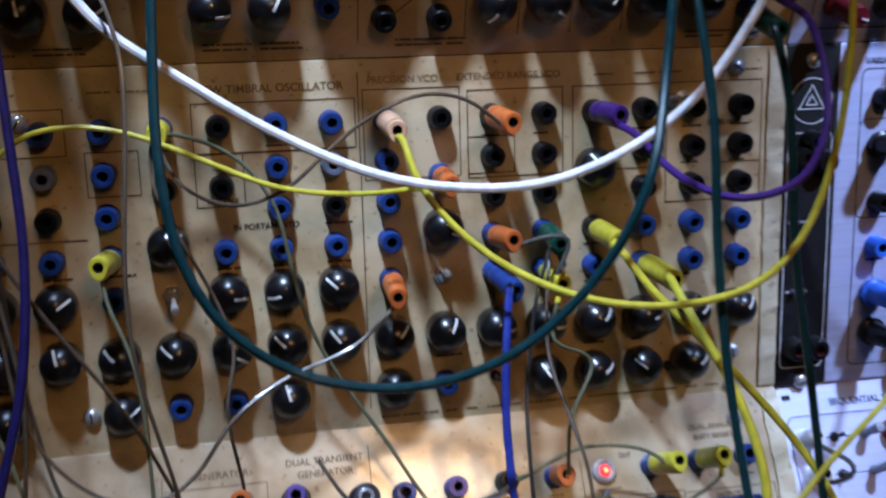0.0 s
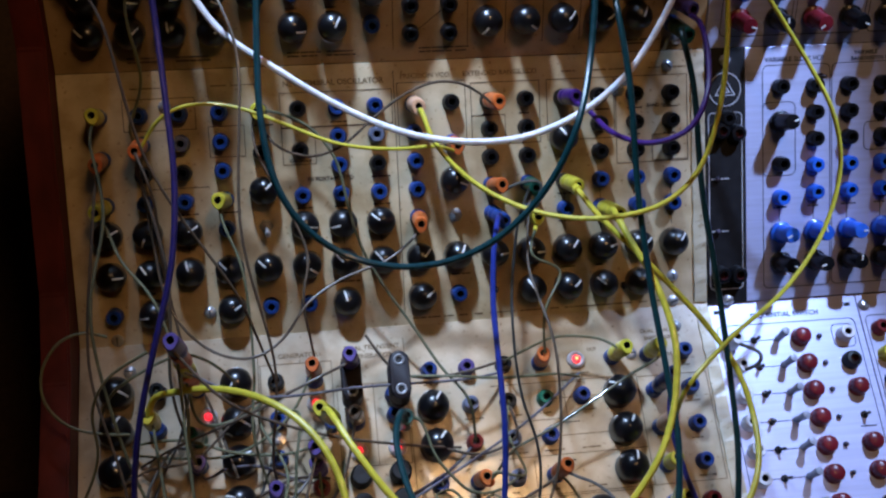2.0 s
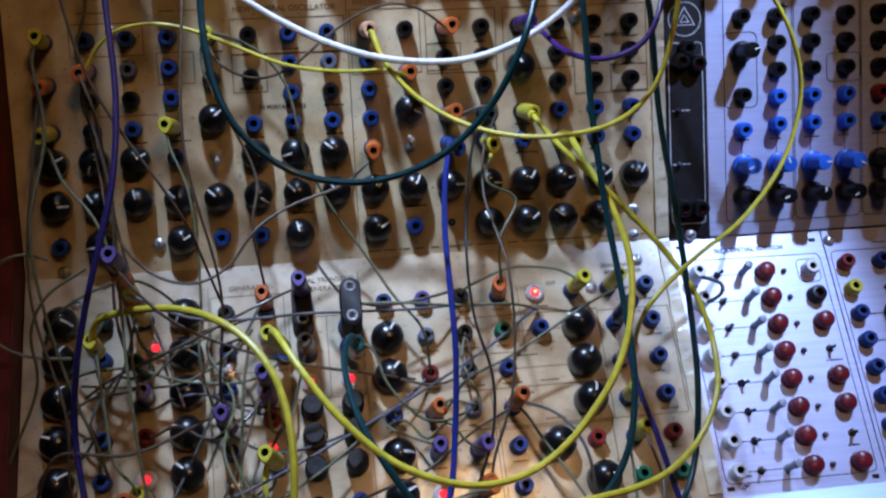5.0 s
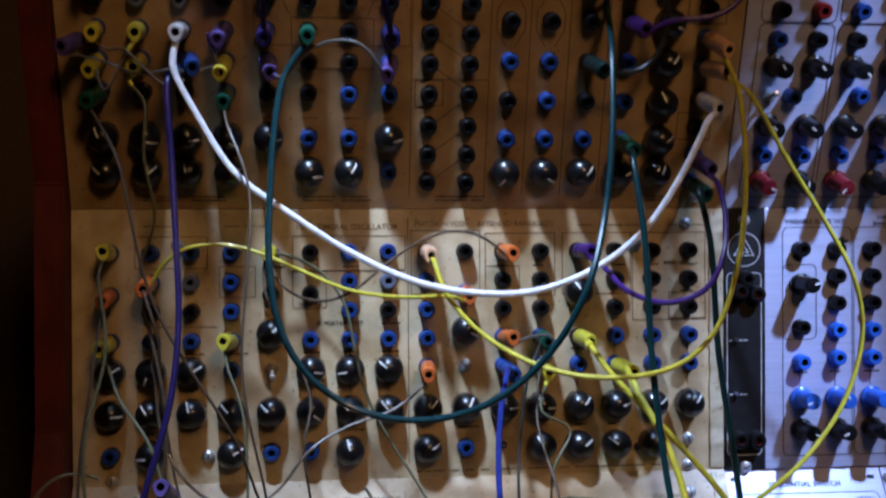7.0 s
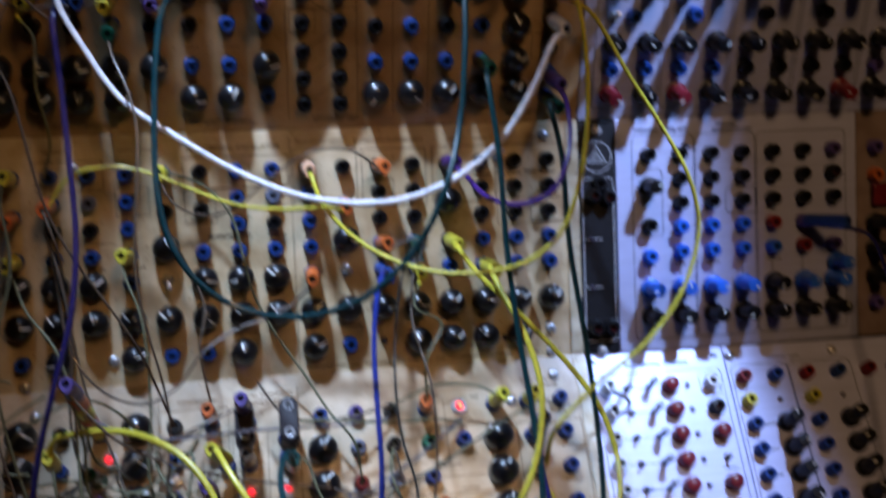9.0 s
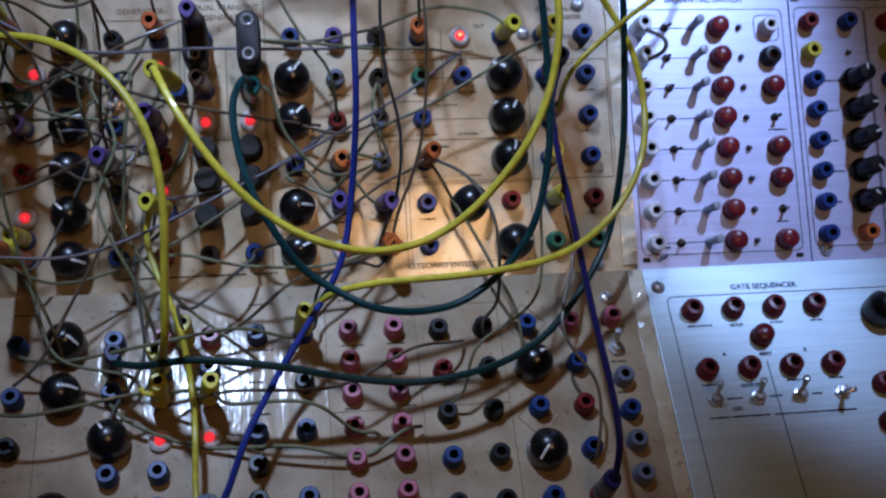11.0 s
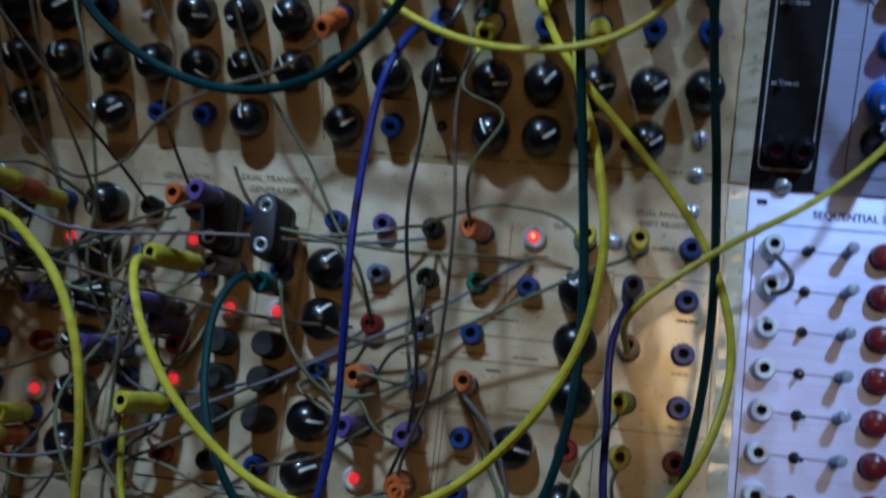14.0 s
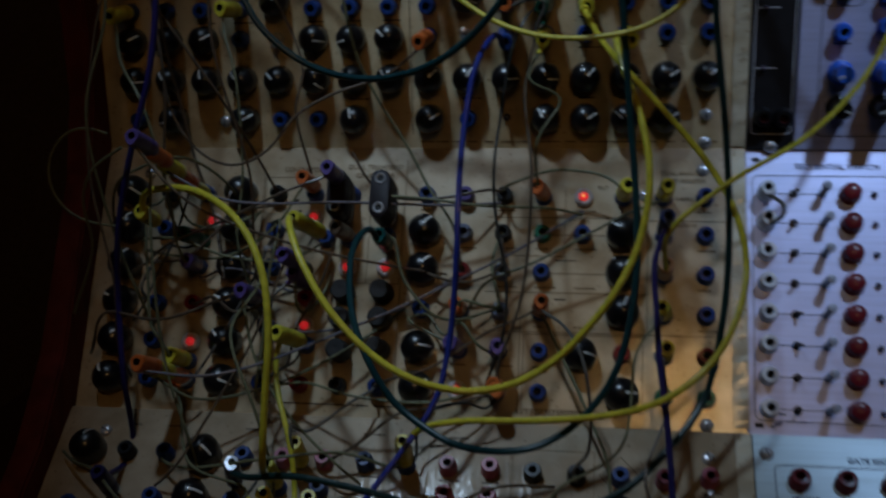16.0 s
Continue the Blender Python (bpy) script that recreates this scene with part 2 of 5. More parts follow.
def toggle_meshes():
    if "nut" not in FIT:
        FIT["nut"] = lathe("nut", [(0.0048, 0), (0.0048, 0.0018), (0.0030, 0.002), (0.0029, 0.005), (0.0016, 0.0052), (0.00001, 0.0052)], [CHROME], 6)
        FIT["lever"] = lathe("lever", [(0.0012, 0.004), (0.0013, 0.009), (0.0020, 0.014), (0.0019, 0.0158), (0.00001, 0.0163)], [CHROME], 12)
        FIT["post"] = lathe("lever", [(0.0024, 0.001), (0.0024, 0.004), (0.0020, 0.0045), (0.0029, 0.014), (0.0026, 0.0155), (0.00001, 0.016)],
                            [plastic("grey_lever_cap", (0.33, 0.34, 0.40), 0.3)], 14)
        FIT["mini"] = lathe("lever", [(0.0026, 0), (0.0026, 0.0012), (0.0009, 0.0014), (0.0012, 0.0075), (0.00001, 0.008)],
                            [plastic("dark_lever", (0.05, 0.045, 0.05), 0.3, 0.6)], 12)
    return FIT["nut"], FIT["lever"]


def led_meshes():
    if "bezel" not in FIT:
        FIT["bezel"] = lathe("bezel", [(0.0062, 0), (0.0060, 0.0022), (0.0046, 0.003), (0.0027, 0.0024)],
                             [plastic("milky_bezel", (0.55, 0.50, 0.48), 0.35)], 18)
        FIT["led"] = lathe("lens", [(0.0027, 0.002), (0.0026, 0.0034), (0.0018, 0.0044), (0.0009, 0.0047), (0.00001, 0.0048)], [LED_ON], 16)
        FIT["ledhot"] = lathe("lens", [(0.0027, 0.002), (0.0026, 0.0034), (0.0018, 0.0044), (0.0012, 0.0047), (0.00001, 0.0048)], [LED_BRIGHT, LED_CORE], 16, [0, 0, 0, 1])
        FIT["ledoff"] = lathe("lens", [(0.0018, 0), (0.0018, 0.002), (0.0011, 0.0032), (0.00001, 0.0035)],
                              [plastic("dark_lens", (0.08, 0.07, 0.10), 0.2)], 12)
    return FIT["bezel"], FIT["led"]


def screw_meshes():
    if "screw" not in FIT:
        FIT["screw"] = lathe("screw", [(0.0042, 0), (0.0041, 0.001), (0.0032, 0.0022), (0.0016, 0.0028), (0.00001, 0.0029)], [CHROME], 16)
        bm = bmesh.new()
        box_bm(bm, -0.0026, 0.0026, -0.00035, 0.00035, 0.0022, 0.0031)
        FIT["slot"] = finish("slot", bm, HOLE)
    return FIT["screw"]


def dome_mesh(col):
    key = ("dome", col)
    if key not in FIT:
        prof = [(0.0066, 0), (0.0066, 0.0018), (0.0060, 0.0024), (0.0059, 0.0070), (0.0052, 0.0086), (0.0034, 0.0095), (0.0016, 0.0098), (0.00001, 0.0099)]
        FIT[key] = lathe("button", prof, [hue(col, 0.42)], 22)
    return FIT[key]


def button_mesh(col):
    key = ("button", col)
    if key not in FIT:
        prof = [(0.0064, 0), (0.0064, 0.002), (0.0060, 0.0026), (0.0058, 0.0066), (0.0050, 0.0078), (0.0030, 0.0080), (0.0026, 0.0068), (0.0024, 0.0030), (0.00001, 0.0030)]
        FIT[key] = lathe("jack", prof, [hue(col, 0.25), plastic("red_socket_bore", (0.045, 0.006, 0.008), 0.5)], 20, [0, 0, 0, 0, 0, 1, 1, 1])
    return FIT[key]


CODES = {"b": "blue", "q": "lit_blue", "k": "black", "g": "grey", "r": "red", "p": "pink", "n": "green", "s": "silver", "u": "purple", "w": "white", "y": "yellow", "o": "orange"}
pick = random.Random(7)
LARGE_KNOBS = []  # panels whose round knobs are of the larger size
KNOB_TURNS = {0.0735: ((0, 60), (1, 205), (2, 60), (5, 100), (6, 255), (7, 310)),  # clockwise degrees of the pointers, by height and column
              0.0470: ((0, 90), (1, 320), (2, 345), (3, 315), (4, 310), (5, 130), (6, 315), (7, 320), (8, 45), (9, 30), (10, 90), (11, 95), (12, 45), (13, 80), (14, 60), (15, 45)),
              0.0205: ((1, 260), (3, 60), (6, 345), (8, 60), (11, 330), (12, 60), (13, 310), (14, 60))}


def fitting(root, code, x, v, turn=None):
    """Sets one control of the panel at x, v (metres from its lower left corner)."""
    at = Matrix.Translation((x, v, 0))
    if code in CODES:
        part("jack", jack_mesh(CODES[code]), root, at @ pose(0, 0, 0, 0, 0, pick.uniform(0, 360)))
    elif code == "K":
        free = pick.choice((-60, -115, 40, -30, -90, 65, -125, -50, 150, 20)) + pick.uniform(-12, 12)
        size = Matrix.Diagonal((1.12, 1.12, 1.2, 1)) if root in LARGE_KNOBS else Matrix()
        k = part("knob", knob_mesh(), root, at @ pose(0, 0, 0, 0, 0, free if turn is None else -turn) @ size)
        part("pointer", FIT["pointer"], k)
    elif code in "tcv":
        col = {"t": "black", "c": "lit_blue", "v": "wine"}[code]
        k = part("knob", tall_knob_mesh(col), root, at @ pose(0, 0, 0, 0, 0, pick.uniform(-150, 150)))
        part("pointer", FIT["cap_line"], k)
    elif code == "M":
        part("knob", matte_knob_mesh(), root, at)
    elif code == "T":
        nut, lever = toggle_meshes()
        n = part("toggle_switch", nut, root, at)
        part("lever", lever, n, pose(0, 0, 0, pick.choice((-16, 16)), pick.uniform(-5, 5), 0))
    elif code == "P":
        toggle_meshes()
        part("lever", FIT["post"], root, at @ pose(0, 0, 0, pick.uniform(-6, 2), pick.uniform(3, 8), 0))
    elif code == "m":
        toggle_meshes()
        part("lever", FIT["mini"], root, at @ pose(0, 0, 0, pick.uniform(-10, 10), pick.uniform(-8, 20), 0))
    elif code in "LE":
        bez, led = led_meshes()
        led = FIT["ledhot"] if code == "E" else led
        b = part("indicator_light", bez, root, at)
        part("lens", led, b, None, "glowing red lens")
    elif code == "l":
        led_meshes()
        part("indicator_light", FIT["ledoff"], root, at)
    elif code == "S":
        s = part("screw", screw_meshes(), root, at @ pose(0, 0, 0, 0, 0, pick.uniform(0, 180)))
        part("slot", FIT["slot"], s)
    elif code == "R":
        part("jack", button_mesh("wine"), root, at)
    elif code == "D":
        part("button", dome_mesh("wine"), root, at)
    elif code == "B":
        part("jack", button_mesh("black"), root, at)


# ---- the bent rack: four rows of panels, each tilted about the x axis ----
P = 0.0254
ROW = {  # lower left corner's y, z and the lean of the plate, in degrees
    "A": (0.0007, 0.1753, -19.2), "B": (0.0, -0.003, 0.0),
    "C": (-0.0012 - 0.178 * math.sin(radians(29)), -0.0036 - 0.178 * math.cos(radians(29)), 29.0),
    "S": (0.0020 - 0.178 * math.sin(radians(30.4)), -0.0042 - 0.178 * math.cos(radians(30.4)), 30.4),
    "D": (-0.0925 - 0.178 * math.sin(radians(54)), -0.1592 - 0.178 * math.cos(radians(54)), 54.0),
}


def plate_pose(row, x):
    y, z, lean = ROW[row]
    m = pose(x, y, z, 90 - lean)
    if row == "S":  # the silver panels of this row sit slightly askew
        m = m @ Matrix.Translation((0.4313, 0.089, 0)) @ Matrix.Rotation(radians(-0.5), 4, "Z") @ Matrix.Translation((-0.4322, -0.089, 0))
    return m


def on_plate(row, x, v, h=0.0):
    return plate_pose(row, 0) @ Vector((x, v, h))


def synth_panel(row, x0, x1, mat, label, plate_label=""):
    root = new("synth_panel")
    root.matrix_basis = plate_pose(row, 0)
    tagged(root, label, "synthesizer panel", "panels of the synthesizer")
    lo, hi = {"A": (0.0002, 0.1774), "B": (-0.0006, 0.1782), "C": (-0.0025, 0.1793), "S": (-0.003, 0.1785), "D": (0.0, 0.1792)}[row]
    part("plate", slab("plate", x0, x1, lo, hi, -0.003, 0.0, mat, 0.0004), root)
    return root


def rows_of(root, table, x_of, turned={}):
    """table: (v, text) with one letter a column, dots left free."""
    for v, text in table:
        for c, code in enumerate(text):
            if code not in ". ":
                fitting(root, code, x_of(c), v, turned.get((v, c)))


def singles(root, text, x_of):
    """text: 'code col v' triples separated by commas."""
    for item in text.split(","):
        code, c, v = item.split()
        fitting(root, code, x_of(float(c)), float(v))


def lines_part(root, name, strokes, mat, w=0.0005):
    """Thin printed strokes (x0, v0, x1, v1) on the plate."""
    bm = bmesh.new()
    for x0, v0, x1, v1 in strokes:
        d = Vector((x1 - x0, v1 - v0, 0))
        m = Matrix.Translation(((x0 + x1) / 2, (v0 + v1) / 2, 0.00012)) @ Matrix.Rotation(math.atan2(d.y, d.x), 4, "Z")
        bmesh.ops.create_cube(bm, size=1.0, matrix=m @ Matrix.Diagonal((d.length + w, w, 0.00024, 1)))
    return tagged(part(name, finish(name, bm, mat), root), kind="stuff")


def frame_strokes(x0, v0, x1, v1):
    return [(x0, v0, x1, v0), (x1, v0, x1, v1), (x1, v1, x0, v1), (x0, v1, x0, v0)]


def caption(root, text, x, v, size, mat, name="lettering"):
    cu = bpy.data.curves.new(name, "FONT")
    cu.body, cu.size, cu.align_x, cu.extrude, cu.offset = text, size, "CENTER", 0.00008, 0.00009
    tmp = bpy.data.objects.new(name, cu)
    me = bpy.data.meshes.new_from_object(tmp)
    bpy.data.objects.remove(tmp)
    me.materials.append(mat)
    part(name, me, root, Matrix.Translation((x, v, 0.0002)))


def small_bars(root, spots, mat, seed):
    rnd, strokes = random.Random(seed), []
    for x, v in spots:
        x -= 0.004
        for _ in range(rnd.randint(4, 8)):
            w = rnd.uniform(0.0003, 0.0010)
            strokes.append((x, v, x + w, v))
            x += w + rnd.choice((0.0007, 0.0008, 0.0016))
    lines_part(root, "label_print", strokes, mat, 0.0010)


def col16(c):
    return P * (c + 1)


# row A: top panel, cream paper with its weaker light put into the colour
top_panel = synth_panel("A", 0.001, 0.4312, CREAM_TOP_DIMMED, "aged cream synthesizer panel with black and blue sockets, coloured darker for weaker light, top row")
rows_of(top_panel, [
    (0.153, "bssbbkkskk.....k"), (0.134, "ksskkkkkkk.....k"), (0.1153, "bbbbbkkbkk.....b"), (0.0965, "bbbbbkkbkk.....b"),
    (0.077, "bkkbkkbbkk.....k"), (0.0567, "........kk.....k"), (0.038, "........kk.....b"), (0.0193, "........kk.....b"),
    (0.0487, "KKKKKbbK........"), (0.0262, "KKKK.KKb........"),
    (0.1494, "..........kkkkK."), (0.1242, "..........kkkkK."), (0.0988, "..........bbkbK."), (0.0737, "..........kbkbK."),
    (0.0485, "..........bbbbK."), (0.0262, "..........KKKKK.")], col16)
singles(top_panel, "S 1.55 0.160,S 15.1 0.1685,S 15.2 0.008", col16)
strokes = frame_strokes(P * 0.7, 0.145, P * 4.6, 0.1645) + frame_strokes(P * 4.7, 0.1065, P * 8.5, 0.1645) + frame_strokes(P * 5.6, 0.092, P * 7.6, 0.1235)
strokes += [(P * 8.55, 0.008, P * 8.55, 0.170), (P * 10.5, 0.010, P * 10.5, 0.162), (P * 11.5, 0.010, P * 11.5, 0.162), (P * 12.5, 0.010, P * 12.5, 0.162),
            (P * 13.5, 0.010, P * 13.5, 0.162), (P * 8.6, 0.086, P * 10.5, 0.086)]
for k in range(4):
    strokes.append((P * 9.1, 0.151 - 0.019 * k, P * 9.9, 0.137 - 0.019 * k))
    strokes.append((P * 9.1, 0.0567 - 0.019 * min(k, 2), P * 9.9, 0.073 - 0.019 * min(k, 2)))
for c in (11, 12):
    x = P * c
    strokes += [(x - 0.009, 0.118, x - 0.009, 0.130), (x + 0.009, 0.118, x + 0.009, 0.130), (x - 0.009, 0.130, x - 0.003, 0.140),
                (x + 0.009, 0.130, x + 0.003, 0.140), (x - 0.009, 0.118, x - 0.003, 0.108), (x + 0.009, 0.118, x + 0.003, 0.108)]
strokes += frame_strokes(P * 8.65, 0.069, P * 9.35, 0.0855) + frame_strokes(P * 9.65, 0.1435, P * 10.35, 0.162) + frame_strokes(P * 15.5, 0.124, P * 16.5, 0.163)
strokes += frame_strokes(P * 10.6, 0.139, P * 11.4, 0.159) + frame_strokes(P * 11.6, 0.139, P * 12.4, 0.159) + frame_strokes(P * 13.6, 0.139, P * 14.4, 0.159) + frame_strokes(P * 15.5, 0.048, P * 16.4, 0.066)
for sx in (-1, 1):
    strokes += [(P * (6.5 + sx * 0.95), 0.1255, P * (6.5 + sx * 1.2), 0.140), (P * (6.5 + sx * 1.05), 0.134, P * (6.5 + sx * 1.35), 0.134)]
lines_part(top_panel, "line_print", strokes, INK)
small_bars(top_panel, [(P * c + dx, v) for v in (0.1705, 0.1445, 0.0085, 0.006) for c in (2, 3.2, 6, 7, 9.4, 10, 15) for dx in (0, 0.009)], INK, 3)
small_bars(top_panel, [(P * c, v) for v in (0.0375, 0.0605) for c in (6, 7, 8)], INK_FADED, 4)
caption(top_panel, "AUDIO MIXER", P * 9.7, 0.1692, 0.0042, INK_FADED)

# row B: cream panel
mid_panel = synth_panel("B", 0.001, 0.4316, CREAM, "aged cream synthesizer panel with blue sockets and black knobs")
rows_of(mid_panel, [
    (0.150, "bbbbbkbbbkkkkkkk"), (0.131, ".bgb..bgb.kk.kkk"), (0.1228, "b...kk...b......"), (0.112, ".kkb..bkb.kk.kkk"),
    (0.093, "bbbb.bbbb.bbkbbb"), (0.074, "...bT...bTbbbbbb"), (0.0735, "KKK..KKK........"), (0.0470, "KKKKKKKKKKKKKKKK"),
    (0.0205, "bK.KbbK.Kb.KKKK.")], col16, {(v, c): a for v, row in KNOB_TURNS.items() for c, a in row})
singles(mid_panel, "K 12 0.1230,K 4 0.0978,K 9 0.0978,S 1.65 0.155,S 2.4 0.0185,S 15 0.022,S 14.95 0.168,S 15 0.004,m 10 0.021,m 13.6 0.0175,S 0 0.004,T 13.55 0.153", col16)
strokes = frame_strokes(P * 5.55, 0.138, P * 8.45, 0.1605) + frame_strokes(P * 5.55, 0.1135, P * 6.4, 0.1375) + [(P * 6.4, 0.1375, P * 8.4, 0.1375)]
strokes += frame_strokes(P * 8.6, 0.122, P * 10.4, 0.164) + frame_strokes(P * 10.55, 0.1205, P * 12.4, 0.162) + frame_strokes(P * 10.55, 0.1225, P * 11.45, 0.140)
strokes += frame_strokes(P * 12.6, 0.121, P * 14.45, 0.162) + frame_strokes(P * 14.5, 0.103, P * 16.5, 0.162) + frame_strokes(P * 15.5, 0.104, P * 16.5, 0.1215)
strokes += frame_strokes(P * 1.6, 0.140, P * 3.4, 0.1605) + frame_strokes(P * 3.7, 0.121, P * 4.6, 0.141) + [(P * 2.1, 0.102, P * 3.6, 0.102), (P * 8.52, 0.01, P * 8.52, 0.172)]
for c in (2, 5, 6, 7, 10, 12, 13, 15):
    strokes.append((P * (c + 1), 0.0865, P * (c + 1), 0.0595))
lines_part(mid_panel, "line_print", strokes, INK)
small_bars(mid_panel, [(P * (c + 1), v) for v, cs in ((0.1405, (4, 6, 10, 11, 13, 14, 15)), (0.1225, (14, 15)), (0.0845, (2, 3, 5, 6, 7, 12)),
                                                    (0.103, (7,)), (0.0655, (12, 14)), (0.0335, (1, 3, 6, 9, 12, 13))) for c in cs], INK, 5)
small_bars(mid_panel, [(P * c, v) for c in (2, 2.5, 4.0, 4.5, 12, 13.2, 14, 14.5, 15.6, 16.2) for v in (0.1672,)], INK_FADED, 6)
small_bars(mid_panel, [(P * (8.9 + 0.42 * k), 0.0048) for k in range(18)], INK_FADED, 16)
caption(mid_panel, "NEW TIMBRAL OSCILLATOR", P * 6.95, 0.1648, 0.0052, INK_FADED)
caption(mid_panel, "PRECISION VCO", P * 9.35, 0.1668, 0.0046, INK_FADED)
caption(mid_panel, "EXTENDED RANGE VCO", P * 11.35, 0.1668, 0.0046, INK_FADED)
caption(mid_panel, "IN PORTAMENTO", P * 6.75, 0.1022, 0.0038, INK)
caption(mid_panel, "BAND PASS", P * 15.7, 0.1405, 0.0034, INK)
caption(mid_panel, "VARIABLE", P * 6.0, 0.1148, 0.0034, INK)

# row C: ivory panel, tipped back
def vc(r):
    return 0.178 - (0.0326 + 0.0254 * r)


low_panel = synth_panel("C", 0.001, 0.4316, CREAM_LOW, "stained ivory synthesizer panel with red lights, tipped back")
LARGE_KNOBS.append(low_panel)
rows_of(low_panel, [
    (vc(0), "KkbKkbb.bukbEbbb"), (vc(1), "Kb.Kb...KgknbKbb"), (vc(2), "K.bKb...Krgb.Kbb"), (vc(3), "KbrK....bbgb.Kbb"),
    (vc(4), "KbLK....Kbbb.rbr"), (vc(5), "KbbKbrkbKLgb.Knn")], col16)
singles(low_panel, ",".join(f"{c} {x} {vc(r):.4f}" for c, x, r in (
    ("L", 2.25, 0.75), ("n", 2, 1.3), ("b", 2, 4.5), ("T", 4, 1.45), ("b", 4, 3.55), ("T", 4, 4.3), ("L", 5, 0.62), ("b", 5.4, 1.2), ("r", 5, 2.8),
    ("L", 5, 3.5), ("b", 5.1, 4.0), ("b", 6, 1.2), ("L", 6, 1.95), ("M", 6, 2.65), ("M", 6, 3.35), ("M", 6, 4.15), ("b", 7, 0.55), ("b", 7, 1.1),
    ("L", 7, 1.93), ("M", 7, 2.62), ("M", 7, 3.32), ("M", 7, 4.08), ("K", 12, 4.05), ("S", 13.55, -0.05), ("S", 14.95, -0.75), ("S", 0.3, -0.6), ("S", 15, 5.62))), col16)
strokes = [(P * 10.6, vc(r) - 0.0125, P * 14.6, vc(r) - 0.0125) for r in (0.05, 2, 3)] + frame_strokes(P * 14.6, vc(3.5), P * 16.55, vc(0.6))
strokes += [(P * 12.55, vc(1.55), P * 12.55, vc(-0.2)), (P * 11.2, vc(1.55), P * 12.55, vc(1.55)), (P * 8.4, 0.01, P * 8.4, 0.17), (P * 11.5, 0.01, P * 11.5, vc(2.6))]
strokes += frame_strokes(P * 6.55, vc(2.35), P * 8.35, vc(0.2)) + [(P * 7.5, vc(2.35), P * 7.5, vc(0.2)), (P * 4.55, 0.012, P * 4.55, 0.165), (P * 12.2, vc(2), P * 13.6, vc(2)), (P * 12.2, vc(1), P * 13.6, vc(1))]
strokes += frame_strokes(P * 4.6, vc(1.55), P * 6.45, vc(-0.5)) + frame_strokes(P * 11.6, vc(5.4), P * 14.5, vc(3.55))
lines_part(low_panel, "line_print", strokes, INK_FADED)
small_bars(low_panel, [(P * (c + 1), vc(r) - 0.0092) for r in (0, 1, 2, 3, 4) for c in (4, 8, 9, 10, 11, 12, 15)], INK_FADED, 8)
small_bars(low_panel, [(P * (c + 1), vc(r) - 0.0015) for r in (1.6, 2.6) for c in (11.5,)] + [(P * (5.2 + 0.42 * k), 0.0065) for k in range(8)], INK, 9)
caption(low_panel, "GENERATOR", P * 5.6, 0.162, 0.0046, INK_FADED)
caption(low_panel, "DUAL TRANSIENT", P * 7.55, 0.164, 0.0046, INK_FADED)
caption(low_panel, "GENERATOR", P * 7.55, 0.158, 0.0046, INK_FADED)
caption(low_panel, "DUAL ANALOG", 0.3924, 0.1608, 0.0038, INK_FADED)
caption(low_panel, "SHIFT REGISTER", 0.394, 0.1557, 0.0037, INK_FADED)
caption(low_panel, "SAMPLE", 0.3935, 0.1438, 0.0032, INK_FADED)
caption(low_panel, "OUTPUTS", 0.3943, 0.1262, 0.0030, INK_FADED)
caption(low_panel, "OUT", 0.3426, 0.1510, 0.0032, INK_FADED)
caption(low_panel, "KEYBOARD ENVELOPE", 0.3150, 0.0052, 0.0047, INK_FADED)
caption(low_panel, "VC-ALL", P * 12.9, vc(0.62), 0.0040, INK_FADED)

# row D: lowest cream panel
def vd(r):
    return 0.178 - (0.0315 + 0.019 * r)


foot_panel = synth_panel("D", 0.001, 0.4316, CREAM_FOOT_DIMMED, "stained ivory synthesizer panel with pink sockets, lowest row")
LARGE_KNOBS.append(foot_panel)
rows_of(foot_panel, [
    (vd(0), "KkbKbppbbpp....p"), (vd(1), ".....bb..pp....T"), (vd(1.6), "..bKb...k......."), (vd(2), "b........pp....g"), (vd(3.05), ".bk.KLLbbpp....b"),
    (vd(4), "b...bb.k.pp....g"), (vd(5), "KbkKbbkkbpp....g"), (0.1443, "...........kkbp."), (0.1189, "...........rkKb."), (0.0935, "...........kkbr."),
    (0.0681, "...........bkKb."), (0.0427, "...........kkbr.")], col16)
singles(foot_panel, f"S 15 {vd(-0.75):.4f},S 0.2 {vd(-0.8):.4f}", col16)
strokes = [(P * 9.5, vd(r), P * 13.4, vd(r)) for r in (-0.8, 2.5)] + [(P * c, vd(6.4), P * c, vd(-0.8)) for c in (3.5, 7.4, 9.5, 11.5, 13.4)]
x = P * 14
for v in (vd(0), vd(3)):
    strokes += [(x - 0.012, v, x, v + 0.013), (x, v + 0.013, x + 0.012, v), (x + 0.012, v, x, v - 0.013), (x, v - 0.013, x - 0.012, v)]
lines_part(foot_panel, "line_print", strokes, INK_FADED)
small_bars(foot_panel, [(P * (c + 1), vd(r) - 0.008) for r in (0, 1, 2) for c in (7, 9, 10, 15)] + [(P * c, vd(-1.1)) for c in (2, 3, 5, 6, 8, 10)], INK, 10)

